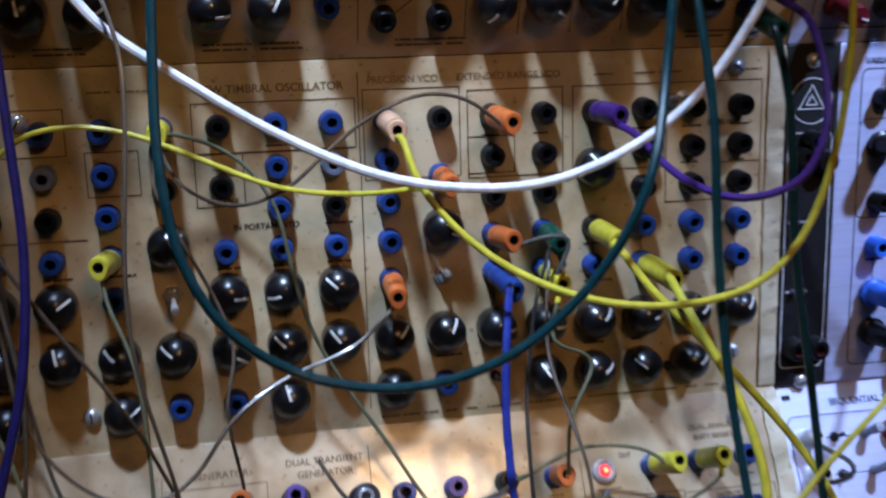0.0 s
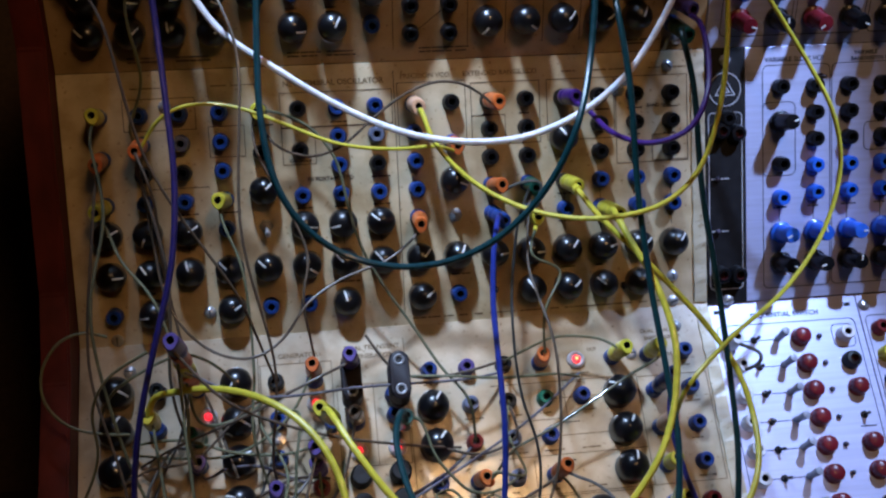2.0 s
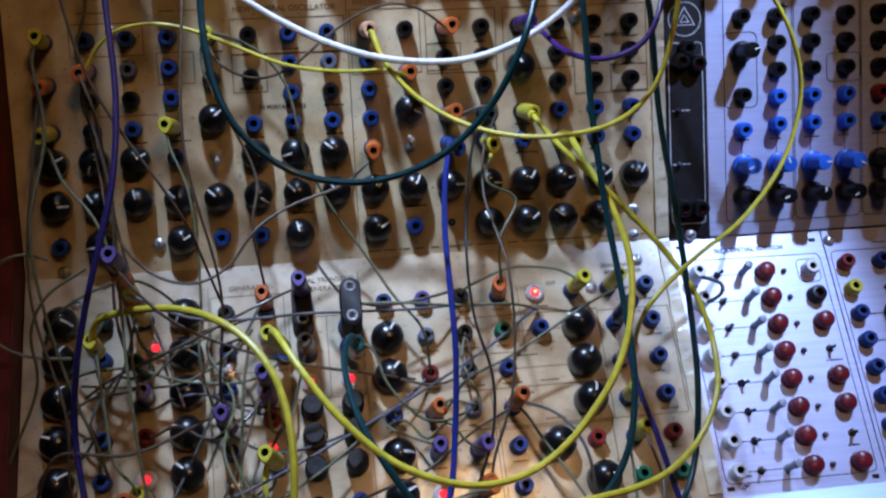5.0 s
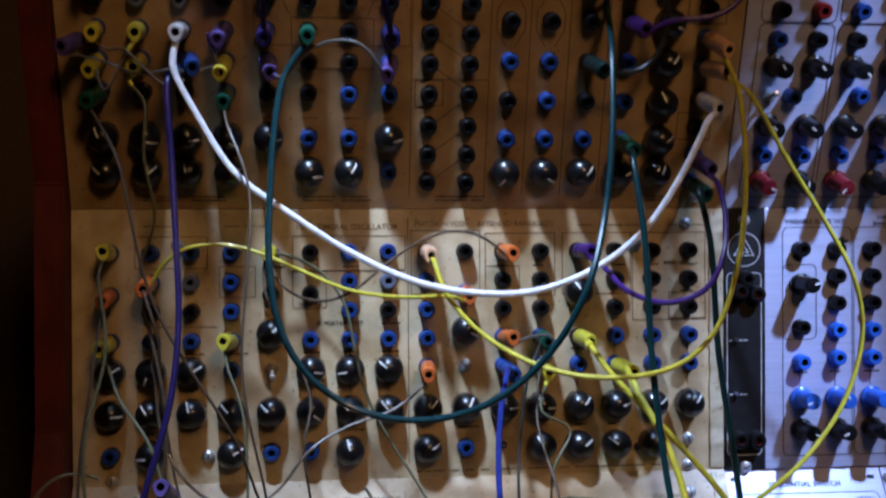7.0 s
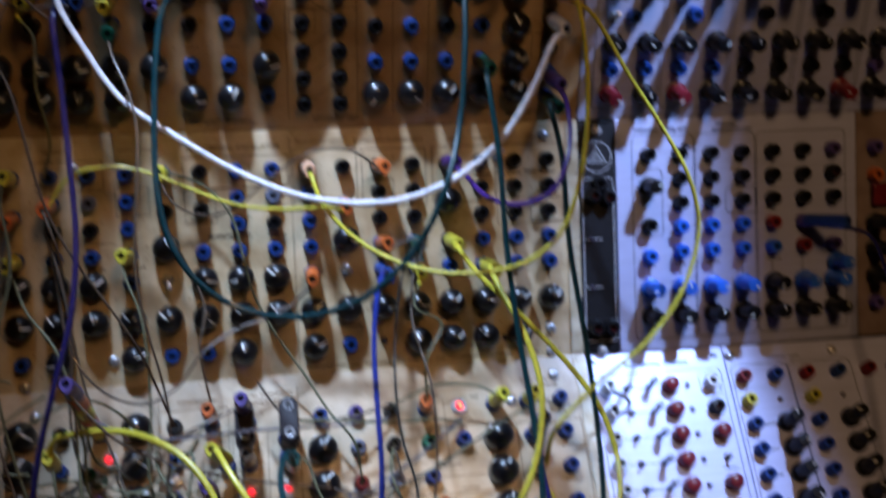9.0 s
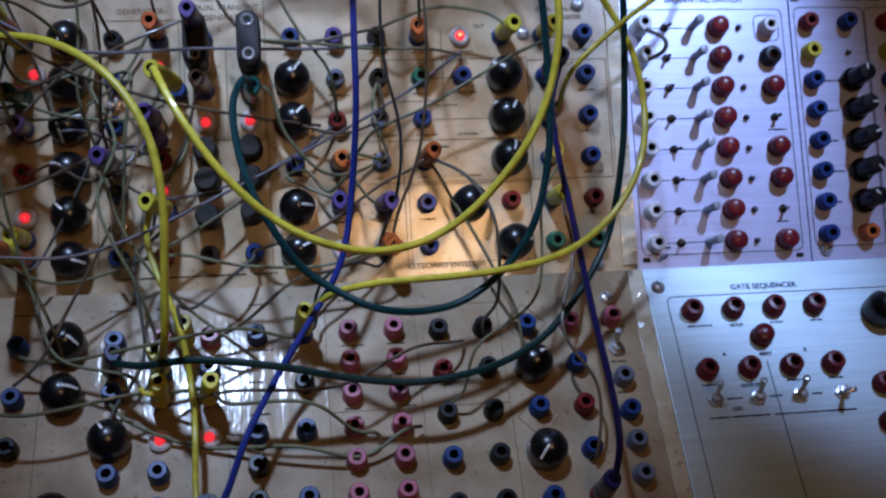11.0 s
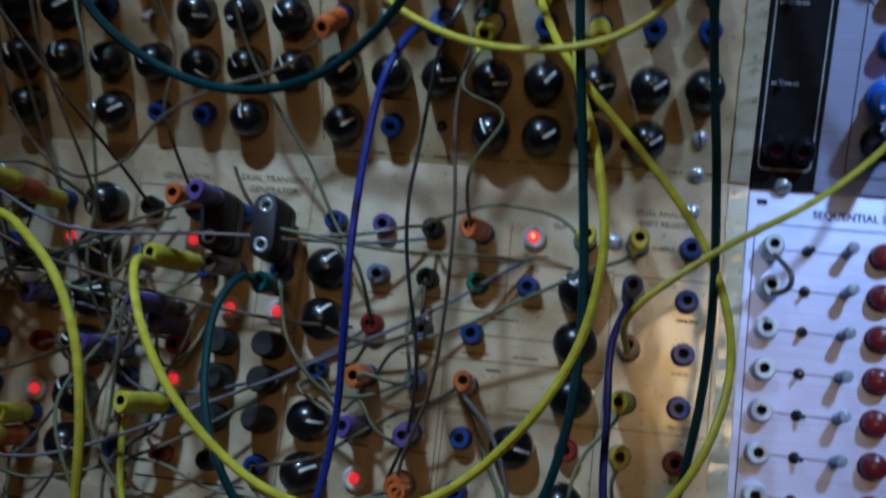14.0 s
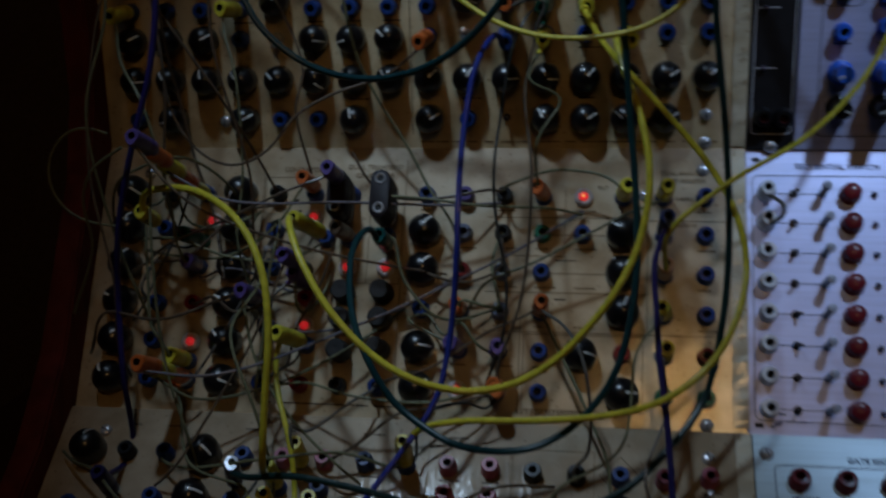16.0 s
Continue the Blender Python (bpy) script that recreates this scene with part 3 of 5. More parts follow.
# clear tape along the right edge of the cream panels
TAPE = panel_paper("yellowed_tape", (0.62, 0.57, 0.44), (0.46, 0.40, 0.27), (0.6, 0.5, 0.34), 1.0, 0.4, 0.6, (2.2, 1.1, 1))
for root, lo, hi in ((mid_panel, 0.002, 0.176), (low_panel, 0.002, 0.177), (foot_panel, 0.002, 0.178)):
    rnd = random.Random(int(hi * 1e4))
    bm = bmesh.new()
    n = 40
    grid = [[bm.verts.new(((0.4222 if k == 0 else 0.4312) + rnd.uniform(-0.0006, 0.0003) * (1 - k), lo + (hi - lo) * i / n, 0.0010 + rnd.uniform(0, 0.0007) * (0.4 + k))) for k in range(2)] for i in range(n + 1)]
    for i in range(n):
        bm.faces.new((grid[i][0], grid[i][1], grid[i + 1][1], grid[i + 1][0]))
    geo = bmesh.ops.extrude_face_region(bm, geom=bm.faces[:])
    bmesh.ops.translate(bm, vec=(0, 0, -0.0008), verts=[e for e in geo["geom"] if isinstance(e, bmesh.types.BMVert)])
    bmesh.ops.recalc_face_normals(bm, faces=bm.faces)
    part("edge_tape", finish("edge_tape", bm, TAPE), root, None, "crinkled clear tape")

# silver panels of the second bay
def rounded(x0, v0, x1, v1, r=0.004):
    out = [(x0 + r, v0, x1 - r, v0), (x1, v0 + r, x1, v1 - r), (x1 - r, v1, x0 + r, v1), (x0, v1 - r, x0, v0 + r)]
    for cx, cv, a0 in ((x1 - r, v1 - r, 0), (x0 + r, v1 - r, 90), (x0 + r, v0 + r, 180), (x1 - r, v0 + r, 270)):
        for k in range(3):
            a, b = radians(a0 + 30 * k), radians(a0 + 30 * k + 30)
            out.append((cx + r * math.cos(a), cv + r * math.sin(a), cx + r * math.cos(b), cv + r * math.sin(b)))
    return out


def col_sa(c):
    return 0.4541 + 0.0268 * c


silver_top = synth_panel("A", 0.4322, 0.7400, SILVER, "brushed silver synthesizer panel with black, blue and red knobs")
rows_of(silver_top, [(0.153, "kbkbkkkkkkk"), (0.134, "krbrkkukkuk"), (0.1153, "bkkkkkkkkkk"), (0.098, "ttttttttttt"), (0.0590, "ttttttttttt"),
                     (0.0385, "bbbbkkkkukk"), (0.0205, "vtvttttvttt")], col_sa)
singles(silver_top, "T 0 0.0775,b 0.55 0.078,b 2.3 0.079,S -0.55 0.170,k 4.4 0.079,k 6.2 0.079", col_sa)
strokes = []
for c in (0, 2, 4, 6, 8):
    strokes += rounded(col_sa(c) - 0.012, 0.126, col_sa(c + 1) + 0.012, 0.163) + rounded(col_sa(c) - 0.012, 0.008, col_sa(c + 1) + 0.012, 0.125)
lines_part(silver_top, "line_print", strokes, INK_BLUE)
small_bars(silver_top, [(col_sa(c) + dx, 0.1675) for c in (0.4, 2.4, 4.4) for dx in (0, 0.008)], INK_BLUE, 11)

black_strip = synth_panel("B", 0.4322, 0.4610, BLACKPLATE, "narrow black synthesizer panel with a white outlined triangle emblem")
xc = 0.4467
ring = [(xc + 0.0115 * math.cos(radians(a)), 0.150 + 0.0115 * math.sin(radians(a)), xc + 0.0115 * math.cos(radians(a + 15)), 0.150 + 0.0115 * math.sin(radians(a + 15)))
        for a in range(0, 360, 15)]
ring += [(xc - 0.007, 0.146, xc + 0.007, 0.146), (xc + 0.007, 0.146, xc, 0.158), (xc, 0.158, xc - 0.007, 0.146), (xc - 0.003, 0.148, xc + 0.003, 0.148),
         (xc + 0.003, 0.148, xc, 0.153), (xc, 0.153, xc - 0.003, 0.148)]
lines_part(black_strip, "emblem", ring + rounded(0.4345, 0.0095, 0.4588, 0.134, 0.003), INK_PALE, 0.0006)
singles(black_strip, "S 0 0.170,S 0.02 0.0015,k 0 0.130,B -0.18 0.1215,B 0.28 0.1195,l -0.25 0.0880,l -0.25 0.0510,B -0.2 0.0205,B 0.28 0.0200",
        lambda c: xc + P * c)
small_bars(black_strip, [(0.4405, 0.088), (0.4405, 0.051)], INK_PALE, 12)


def col_sb(c):
    return 0.4862 + P * c


silver_mid = synth_panel("B", 0.4614, 0.6600, SILVER, "brushed silver synthesizer panel with blue sockets and blue knobs")
rows_of(silver_mid, [(0.150, "kkkkkku"), (0.1315, ".kkkkkB"), (0.113, ".kkkkkk"), (0.0945, ".qqqru."), (0.0755, ".qqqqru"), (0.0480, "cccctcc"), (0.0265, "ttttttt")], col_sb)
singles(silver_mid, "q 0 0.0727,B 0 0.126,t 0 0.126,k 0 0.0965,m 1.2 0.156,c 6.1 0.061", col_sb)
strokes = rounded(col_sb(0) - 0.012, 0.008, col_sb(1) + 0.0125, 0.165) + rounded(col_sb(2) - 0.0115, 0.008, col_sb(3) + 0.012, 0.165) + rounded(col_sb(4) - 0.012, 0.008, col_sb(6) + 0.012, 0.165)
strokes += rounded(col_sb(0) - 0.012, 0.088, col_sb(0) + 0.012, 0.1395) + rounded(col_sb(2.5), 0.103, col_sb(3.5), 0.123)
strokes += [(col_sb(c), 0.070, col_sb(c), 0.055) for c in range(7)]
lines_part(silver_mid, "line_print", strokes, INK_BLUE)
caption(silver_mid, "VARIABLE SLOPE VCF", col_sb(0.45), 0.1675, 0.0046, INK_BLUE)
caption(silver_mid, "VARIABLE", col_sb(2.55), 0.1705, 0.0040, INK_BLUE)
caption(silver_mid, "BANDWIDTH VCF", col_sb(2.75), 0.1662, 0.0040, INK_BLUE)
small_bars(silver_mid, [(col_sb(c), 0.0655) for c in (0, 1, 2, 3, 4)], INK_BLUE, 13)

tan_side = synth_panel("B", 0.6606, 0.7400, TAN_DIMMED, "tan synthesizer panel with purple sockets, coloured dark for the dim bay")
rows_of(tan_side, [(0.150, "u.u"), (0.142, ".k."), (0.128, "o.o"), (0.0905, "ttt"), (0.0700, "ttt"), (0.0480, "ttt"), (0.0265, "u.u")], lambda c: 0.675 + 0.020 * c)
part("display_cover", slab("display_cover", 0.672, 0.700, 0.103, 0.121, 0.0, 0.006, hue("wine"), 0.002), tan_side)


def vs(r):
    return 0.178 - (0.0292 + 0.0194 * r)


silver_low = synth_panel("S", 0.4322, 0.5440, SILVER, "bright silver sequential switch panel with red buttons and levers")
for r in range(8):
    for code, x in (("w", 0.4444), ("m", 0.4608), ("P", 0.4785), ("D", 0.4952), ("l", 0.5095)):
        fitting(silver_low, code, x, vs(r))
    fitting(silver_low, "wBDmDDmD"[r], 0.5282, vs(r))
for x, v in ((0.4385, 0.1715), (0.5365, 0.1715), (0.4385, 0.0030), (0.5365, 0.0030)):
    part("mounting_slot", slab("mounting_slot", x - 0.0024, x + 0.0024, v - 0.0014, v + 0.0014, -0.001, 0.0003, HOLE, 0.0002), silver_low)
lines_part(silver_low, "emblem", [(0.4455, 0.0022, 0.4480, 0.0048), (0.4480, 0.0048, 0.4505, 0.0040), (0.4470, 0.0018, 0.4492, 0.0036), (0.4492, 0.0036, 0.4512, 0.0055)], INK_BLUE, 0.0009)
lines_part(silver_low, "line_print", rounded(0.4362, 0.0060, 0.5390, 0.1610) + rounded(0.5200, 0.1400, 0.5362, 0.1570) + [(0.4500, vs(r), 0.4760, vs(r)) for r in range(8)], INK_BLUE)
caption(silver_low, "SEQUENTIAL SWITCH", 0.488, 0.1655, 0.0052, INK_BLUE)
small_bars(silver_low, [(0.452, 0.0102), (0.5282, vs(3) - 0.008), (0.5282, vs(6) - 0.008)], INK_BLUE, 14)

silver_low_b = synth_panel("S", 0.5446, 0.7400, SILVER, "silver synthesizer panel with rows of black knobs, partly in shade")
rows_of(silver_low_b, [(0.178 - 0.0265, "rbrbrur"), (0.178 - 0.0458, "ylyl.u."), (0.178 - 0.0645, "btbt.tt"), (0.178 - 0.084, "btbt.tt"),
                       (0.178 - 0.1035, "btbt.tt"), (0.178 - 0.123, "btbt.tt"), (0.178 - 0.1425, "btbt.ut"), (0.178 - 0.1625, "bobo.ub")],
        lambda c: 0.5555 + 0.0262 * c - (0.004 if c > 4 else 0))
singles(silver_low_b, "S 0 0.170,S 3.4 0.170,S 0.2 0.006,S 3.5 0.006", lambda c: 0.5490 + P * c)
lines_part(silver_low_b, "line_print", rounded(0.5475, 0.008, 0.5945, 0.162) + rounded(0.5955, 0.008, 0.6480, 0.162), INK_BLUE)
small_bars(silver_low_b, [(0.585 + dx, 0.1670) for dx in (0, 0.008, 0.017)] + [(0.566, 0.178 - 0.0645 - 0.0195 * k) for k in range(5)], INK_BLUE, 15)

silver_foot = synth_panel("D", 0.4322, 0.5920, GLARE_METAL, "bright silver gate sequencer panel with red sockets and toggles")
LARGE_KNOBS.append(silver_foot)
for k in range(4):
    fitting(silver_foot, "R", 0.4562 + P * k, 0.178 - 0.0295)
    fitting(silver_foot, "R", 0.4562 + P * k, 0.178 - 0.0680)
    fitting(silver_foot, "T", 0.4572 + P * k, 0.178 - 0.0860)
singles(silver_foot, "S 0.12 0.166,D 2.28 0.1295,K 5.32 0.141,T 5.45 0.116,R 4.82 0.0955,R 5.82 0.0955,n 5.78 0.0725,R 4.68 0.072", lambda c: 0.4365 + P * c)
lines_part(silver_foot, "line_print", rounded(0.4432, 0.010, 0.5855, 0.1590) + [(0.4940, 0.030, 0.4940, 0.1140)], INK_BLUE)
caption(silver_foot, "GATE SEQUENCER", 0.505, 0.1620, 0.0050, INK_BLUE)
caption(silver_foot, "HOLD", 0.4562 + P, 0.1375, 0.0029, INK_BLUE)
caption(silver_foot, "RESET", 0.4944, 0.1180, 0.0029, INK_BLUE)
caption(silver_foot, "GATE OUT", 0.4562 + P, 0.0990, 0.0029, INK_BLUE)
caption(silver_foot, "A", 0.4695, 0.1190, 0.0036, INK_BLUE)
caption(silver_foot, "B", 0.5190, 0.1190, 0.0036, INK_BLUE)
caption(silver_foot, "OFF", 0.4562 + P * 0.5, 0.0850, 0.0034, INK_BLUE)
small_bars(silver_foot, [(0.4562 + P * k, v) for k in range(4) for v in (0.139, 0.1015, 0.0815) if k != 1 or v < 0.09] + [(0.4562 + P * (k + 0.5), v) for k in range(3) for v in (0.0925, 0.0815)], INK_BLUE, 17)
silver_foot_b = synth_panel("D", 0.5926, 0.7400, SILVER, "silver synthesizer panel with large black knobs, in shade")
singles(silver_foot_b, "K 0 0.139,K 0.1 0.115,K 1.2 0.139,R 1.2 0.112,R 0 0.090,n 1.1 0.090", lambda c: 0.6185 + P * c)

# ---- the cabinet that holds the rows ----
cabinet = new("synthesizer_cabinet")
tagged(cabinet, "dark red stained wooden cabinet with a curved front", "cabinet")


def profile_board(name, x0, x1, out, back, mat):
    """A board with the rows' bent outline, standing out of the plates by out."""
    front = []
    for row, ends, f in (("A", (0.186, 0.02), 0.4), ("B", (0.15, 0.04), 0.7), ("C", (0.150, 0.03), 0.85), ("D", (0.140, -0.02), 0.6)):
        front += [on_plate(row, 0, v, out * f) for v in ends]
    pts = [(p.y, p.z) for p in front]
    pts += [(back, pts[-1][1]), (back, pts[0][1])]
    n = len(pts)
    verts = [(x0, y, z) for y, z in pts] + [(x1, y, z) for y, z in pts]
    faces = [tuple(range(n)), tuple(range(2 * n - 1, n - 1, -1))] + [(i, i + n, (i + 1) % n + n, (i + 1) % n) for i in range(n)]
    bm = bmesh.new()
    vs_ = [bm.verts.new(v) for v in verts]
    for f in faces:
        bm.faces.new([vs_[i] for i in f])
    bmesh.ops.recalc_face_normals(bm, faces=bm.faces)
    bmesh.ops.bevel(bm, geom=bm.edges[:], offset=0.0015, segments=2, affect="EDGES")
    part(name, finish(name, bm, mat), cabinet)


profile_board("side_board", -0.0175, 0.0004, 0.026, 0.22, WOOD)
profile_board("side_board", 0.7420, 0.7620, 0.026, 0.22, WOOD)
top_edge = on_plate("A", 0, 0.188, 0.0)
part("top_board", slab("top_board", -0.0205, 0.7640, top_edge.y - 0.012, 0.22, top_edge.z - 0.004, top_edge.z + 0.018, WOOD, 0.0015), cabinet)
part("back_board", slab("back_board", -0.0036, 0.7421, 0.10, 0.112, -0.26, 0.352, DARK, 0.001), cabinet)
for row in "ABCD":
    for v in (-0.002, 0.1715):
        part("mounting_rail", slab("mounting_rail", -0.0036, 0.7421, v, v + 0.008, -0.016, -0.0045, DARK, 0.0005), cabinet, plate_pose(row, 0))

# ---- room around ----
for x0, x1, h, col in ((0.155, 0.245, 0.05, (0.15, 0.15, 0.36)), (0.285, 0.44, 0.07, (0.22, 0.20, 0.40)), (0.46, 0.70, 0.06, (0.17, 0.17, 0.32))):
    stack = new("equipment_case")
    tagged(stack, "dim grey equipment case standing on the cabinet", "equipment case", "cases on the cabinet")
    z0 = top_edge.z + 0.018
    grey = plastic("case_grey_%d" % int(x0 * 1000), col, 0.5)
    part("body", slab("body", x0, x1, 0.06, 0.20, z0 + 0.003, z0 + h, grey, 0.004), stack)
    part("front_rim", slab("front_rim", x0 + 0.006, x1 - 0.006, 0.0565, 0.0605, z0 + 0.008, z0 + h - 0.006, grey, 0.001), stack)
    for fx in (x0 + 0.012, x1 - 0.012):
        part("foot", lathe("foot", [(0.006, 0.0), (0.0055, 0.004), (0.00001, 0.004)], [DARK], 12), stack, Matrix.Translation((fx, 0.08, z0)))
WALLM = plastic("dim_brown_wall", (0.10, 0.06, 0.04), 0.8)
FLOORM = plastic("dark_floor", (0.06, 0.045, 0.035), 0.6)


def room_piece(name, x0, x1, y0, y1, z0, z1, mat, label):
    tagged(new(name, slab(name, x0, x1, y0, y1, z0, z1, mat, 0.002)), label, kind="structure")


room_piece("wall_north", -2.1, 2.9, 0.72, 0.80, -1.0, 1.7, WALLM, "dim brown wall behind the cabinet")
room_piece("wall_south", -2.1, 2.9, -3.1, -3.0, -1.0, 1.7, WALLM, "dim brown wall of the room")
room_piece("wall_west", -2.2, -2.1, -3.1, 0.8, -1.0, 1.7, WALLM, "dim brown wall of the room")
room_piece("wall_east", 2.9, 3.0, -3.1, 0.8, -1.0, 1.7, WALLM, "dim brown wall of the room")
room_piece("floor", -2.2, 3.0, -3.1, 0.8, -1.05, -1.0, FLOORM, "dark floor of the room")
room_piece("ceiling", -2.2, 3.0, -3.1, 0.8, 1.7, 1.75, WALLM, "dim ceiling of the room")
desk = new("desk")
tagged(desk, "dark wooden desk under the synthesizer cabinet", "desk")
part("desktop", slab("desktop", -0.25, 1.0, -0.30, 0.60, -0.325, -0.295, plastic("dark_wood", (0.06, 0.03, 0.02), 0.5), 0.003), desk)
for x, y in ((-0.22, -0.27), (0.93, -0.27), (-0.22, 0.53), (0.93, 0.53)):
    part("leg", slab("leg", x, x + 0.045, y, y + 0.045, -1.0, -0.324, plastic("dark_wood", (0.06, 0.03, 0.02), 0.5), 0.003), desk)
part("base_board", slab("base_board", -0.0036, 0.7421, -0.225, 0.21, -0.296, -0.262, WOOD, 0.002), cabinet)

# ---- patch cables ----
def smooth_path(pts, step=0.0045):
    """Points of a centripetal spline through pts, about step apart."""
    q = [Vector(p) for p in pts]
    q = [q[0] * 2 - q[1]] + q + [q[-1] * 2 - q[-2]]
    out = []
    for i in range(1, len(q) - 2):
        p0, p1, p2, p3 = q[i - 1:i + 3]
        t1 = max((p1 - p0).length, 1e-5) ** 0.5
        t2 = t1 + max((p2 - p1).length, 1e-5) ** 0.5
        t3 = t2 + max((p3 - p2).length, 1e-5) ** 0.5
        n = max(2, int((p2 - p1).length / step))
        for k in range(n):
            t = t1 + (t2 - t1) * k / n
            a1 = p0 * ((t1 - t) / t1) + p1 * (t / t1)
            a2 = p1 * ((t2 - t) / (t2 - t1)) + p2 * ((t - t1) / (t2 - t1))
            a3 = p2 * ((t3 - t) / (t3 - t2)) + p3 * ((t - t2) / (t3 - t2))
            b1 = a1 * ((t2 - t) / t2) + a2 * (t / t2)
            b2 = a2 * ((t3 - t) / (t3 - t1)) + a3 * ((t - t1) / (t3 - t1))
            out.append(b1 * ((t2 - t) / (t2 - t1)) + b2 * ((t - t1) / (t2 - t1)))
    out.append(q[-2])
    for _ in range(2):
        out = [out[0]] + [(a + b * 2 + c) / 4 for a, b, c in zip(out, out[1:], out[2:])] + [out[-1]]
    return out


def tube(name, path, r, mat, n=9):
    verts, faces = [], []
    up = Vector((0.3, 0.2, 1)).normalized()
    for i, p in enumerate(path):
        d = (path[min(i + 1, len(path) - 1)] - path[max(i - 1, 0)]).normalized()
        side = d.cross(up)
        if side.length < 1e-4:
            side = d.orthogonal()
        side.normalize()
        up = side.cross(d).normalized()
        for k in range(n):
            a = 2 * math.pi * k / n
            verts.append(p + (side * math.cos(a) + up * math.sin(a)) * r)
    for i in range(len(path) - 1):
        for k in range(n):
            k2 = (k + 1) % n
            faces.append((i * n + k, i * n + k2, (i + 1) * n + k2, (i + 1) * n + k))
    faces += [tuple(range(n - 1, -1, -1)), tuple(range(len(verts) - n, len(verts)))]
    return mesh_from(name, verts, faces, [mat])


def plug_mesh(col, length):
    key = ("plug", col, length)
    if key not in FIT:
        L = length
        prof = [(0.0022, -0.001), (0.0046, 0.0), (0.0052, 0.0012), (0.0054, L * 0.3), (0.0050, L * 0.34), (0.0052, L * 0.4), (0.0047, L * 0.85), (0.0046, L - 0.001),
                (0.0040, L), (0.0023, L), (0.0020, L - 0.001), (0.0019, L - 0.012), (0.00001, L - 0.012)]
        me = lathe("plug", prof, [hue({"green": "fir"}.get(col, col), 0.3), HOLE], 18, [0] * 9 + [1] * 3)
        for v in me.vertices:  # the flank swells towards the cord's exit
            r = math.hypot(v.co.x, v.co.y)
            if r > 0.0035 and v.co.y < 0:
                rise = min(1.0, max(0.0, (v.co.z / L - 0.3) / 0.35))
                v.co.y -= 0.0016 * (-v.co.y / r) ** 3 * rise * rise * (3 - 2 * rise)
        me.update()
        FIT[key] = me
    return FIT[key]


def seat(row, c, v, h, lean=0.0, turn=0.0, x=None):
    """The pose of a plug whose foot is h above the plate."""
    return plate_pose(row, 0) @ Matrix.Translation((x if x is not None else col16(c), v, h)) @ pose(0, 0, 0, lean, turn, 0)


CABLES = random.Random(21)


def patch_cable(colour, r, path, plugs, label, finish_=0.3, group="patch cables"):
    """path: points of the cord; plugs: (colour, pose, length) at its ends."""
    root = new("patch_cable")
    tagged(root, label, "patch cable", group)
    part("cord", tube("cord", smooth_path(path), r, hue(colour, finish_)), root)
    for k, (col, m, length) in enumerate(plugs):
        p = part("plug", plug_mesh(col, length), root, m)
        flank = tip(m, length)
        run = [Vector(q) for q in smooth_path(path)]
        if (run[0] - flank).length > 0.002:
            run.reverse()
        if (run[0] - flank).length < 0.002:
            run = [q for q in run if (q - flank).length < 0.009]
            if len(run) > 2:
                part("sleeve", tube("sleeve", run, r * 1.55, hue({"green": "fir"}.get(col, col), 0.3)), root)
    return root


def tip(m, length, f=0.8):
    """Where the cord enters, on the plug's lower flank near its head."""
    return m @ Vector((0, -0.0046, length * f))


def thick(colour, pcol_a, a, pts, pcol_b, b, label, r=0.00185, la=0.025, lb=0.025):
    ma = seat(*a) if a else None
    mb = seat(*b) if b else None
    path = ([tip(ma, la)] if a else []) + [Vector(p) for p in pts] + ([tip(mb, lb)] if b else [])
    patch_cable(colour, r, path, [q for q in ((pcol_a, ma, la), (pcol_b, mb, lb)) if q[1] is not None], label)


thick("white", "white", ("A", 2, 0.1153, 0.007, -6, 0),
      [(0.0739, -0.0658, 0.2576), (0.0889, -0.0659, 0.2267), (0.1096, -0.0659, 0.1943), (0.1382, -0.0637, 0.1725), (0.1784, -0.0587, 0.1465), (0.2181, -0.0603, 0.1287), (0.2534, -0.0603, 0.1219), (0.2893, -0.0607, 0.1228), (0.3267, -0.0620, 0.1364), (0.3574, -0.0649, 0.1603), (0.3826, -0.0688, 0.1988), (0.3940, -0.0731, 0.2250)],
      "white", ("A", 15, 0.077, 0.007, 3, 7), "thick white patch cable hanging in a wide bow", 0.0021)
thick("teal", "green", ("A", 5, 0.1153, 0.007, -4, 0),
      [(0.1391, -0.0618, 0.2542), (0.1333, -0.0726, 0.2208), (0.1310, -0.0832, 0.1814), (0.1309, -0.0953, 0.1408), (0.1368, -0.1002, 0.1057), (0.1513, -0.1014, 0.0798), (0.1786, -0.1005, 0.0595), (0.2168, -0.1076, 0.0532), (0.2556, -0.1147, 0.0644), (0.2877, -0.1208, 0.0932), (0.3065, -0.1257, 0.1285), (0.3216, -0.1068, 0.1717), (0.3284, -0.0967, 0.2155), (0.3340, -0.0763, 0.2673), (0.3400, -0.0439, 0.3030)],
      "bottle", ("A", 12, 0.1494, 0.007, 0, 6), "thick teal patch cable hanging in a deep loop", 0.0020)
thick("yellow", "peach", ("B", 8, 0.150, 0.007, 4, 0),
      [(0.2289, -0.0464, 0.1428), (0.2331, -0.0530, 0.1260), (0.2482, -0.0601, 0.1050), (0.2701, -0.0709, 0.0877), (0.2995, -0.0834, 0.0759), (0.3333, -0.0939, 0.0732), (0.3678, -0.0959, 0.0802), (0.3917, -0.0911, 0.0990), (0.4067, -0.0887, 0.1370), (0.4149, -0.0821, 0.1929), (0.4131, -0.0755, 0.2449)],
      "peach", ("A", 15, 0.1153, 0.007, 6, 10), "yellow patch cable with peach coloured plugs, hanging in a bow", 0.0016, 0.028, 0.026)
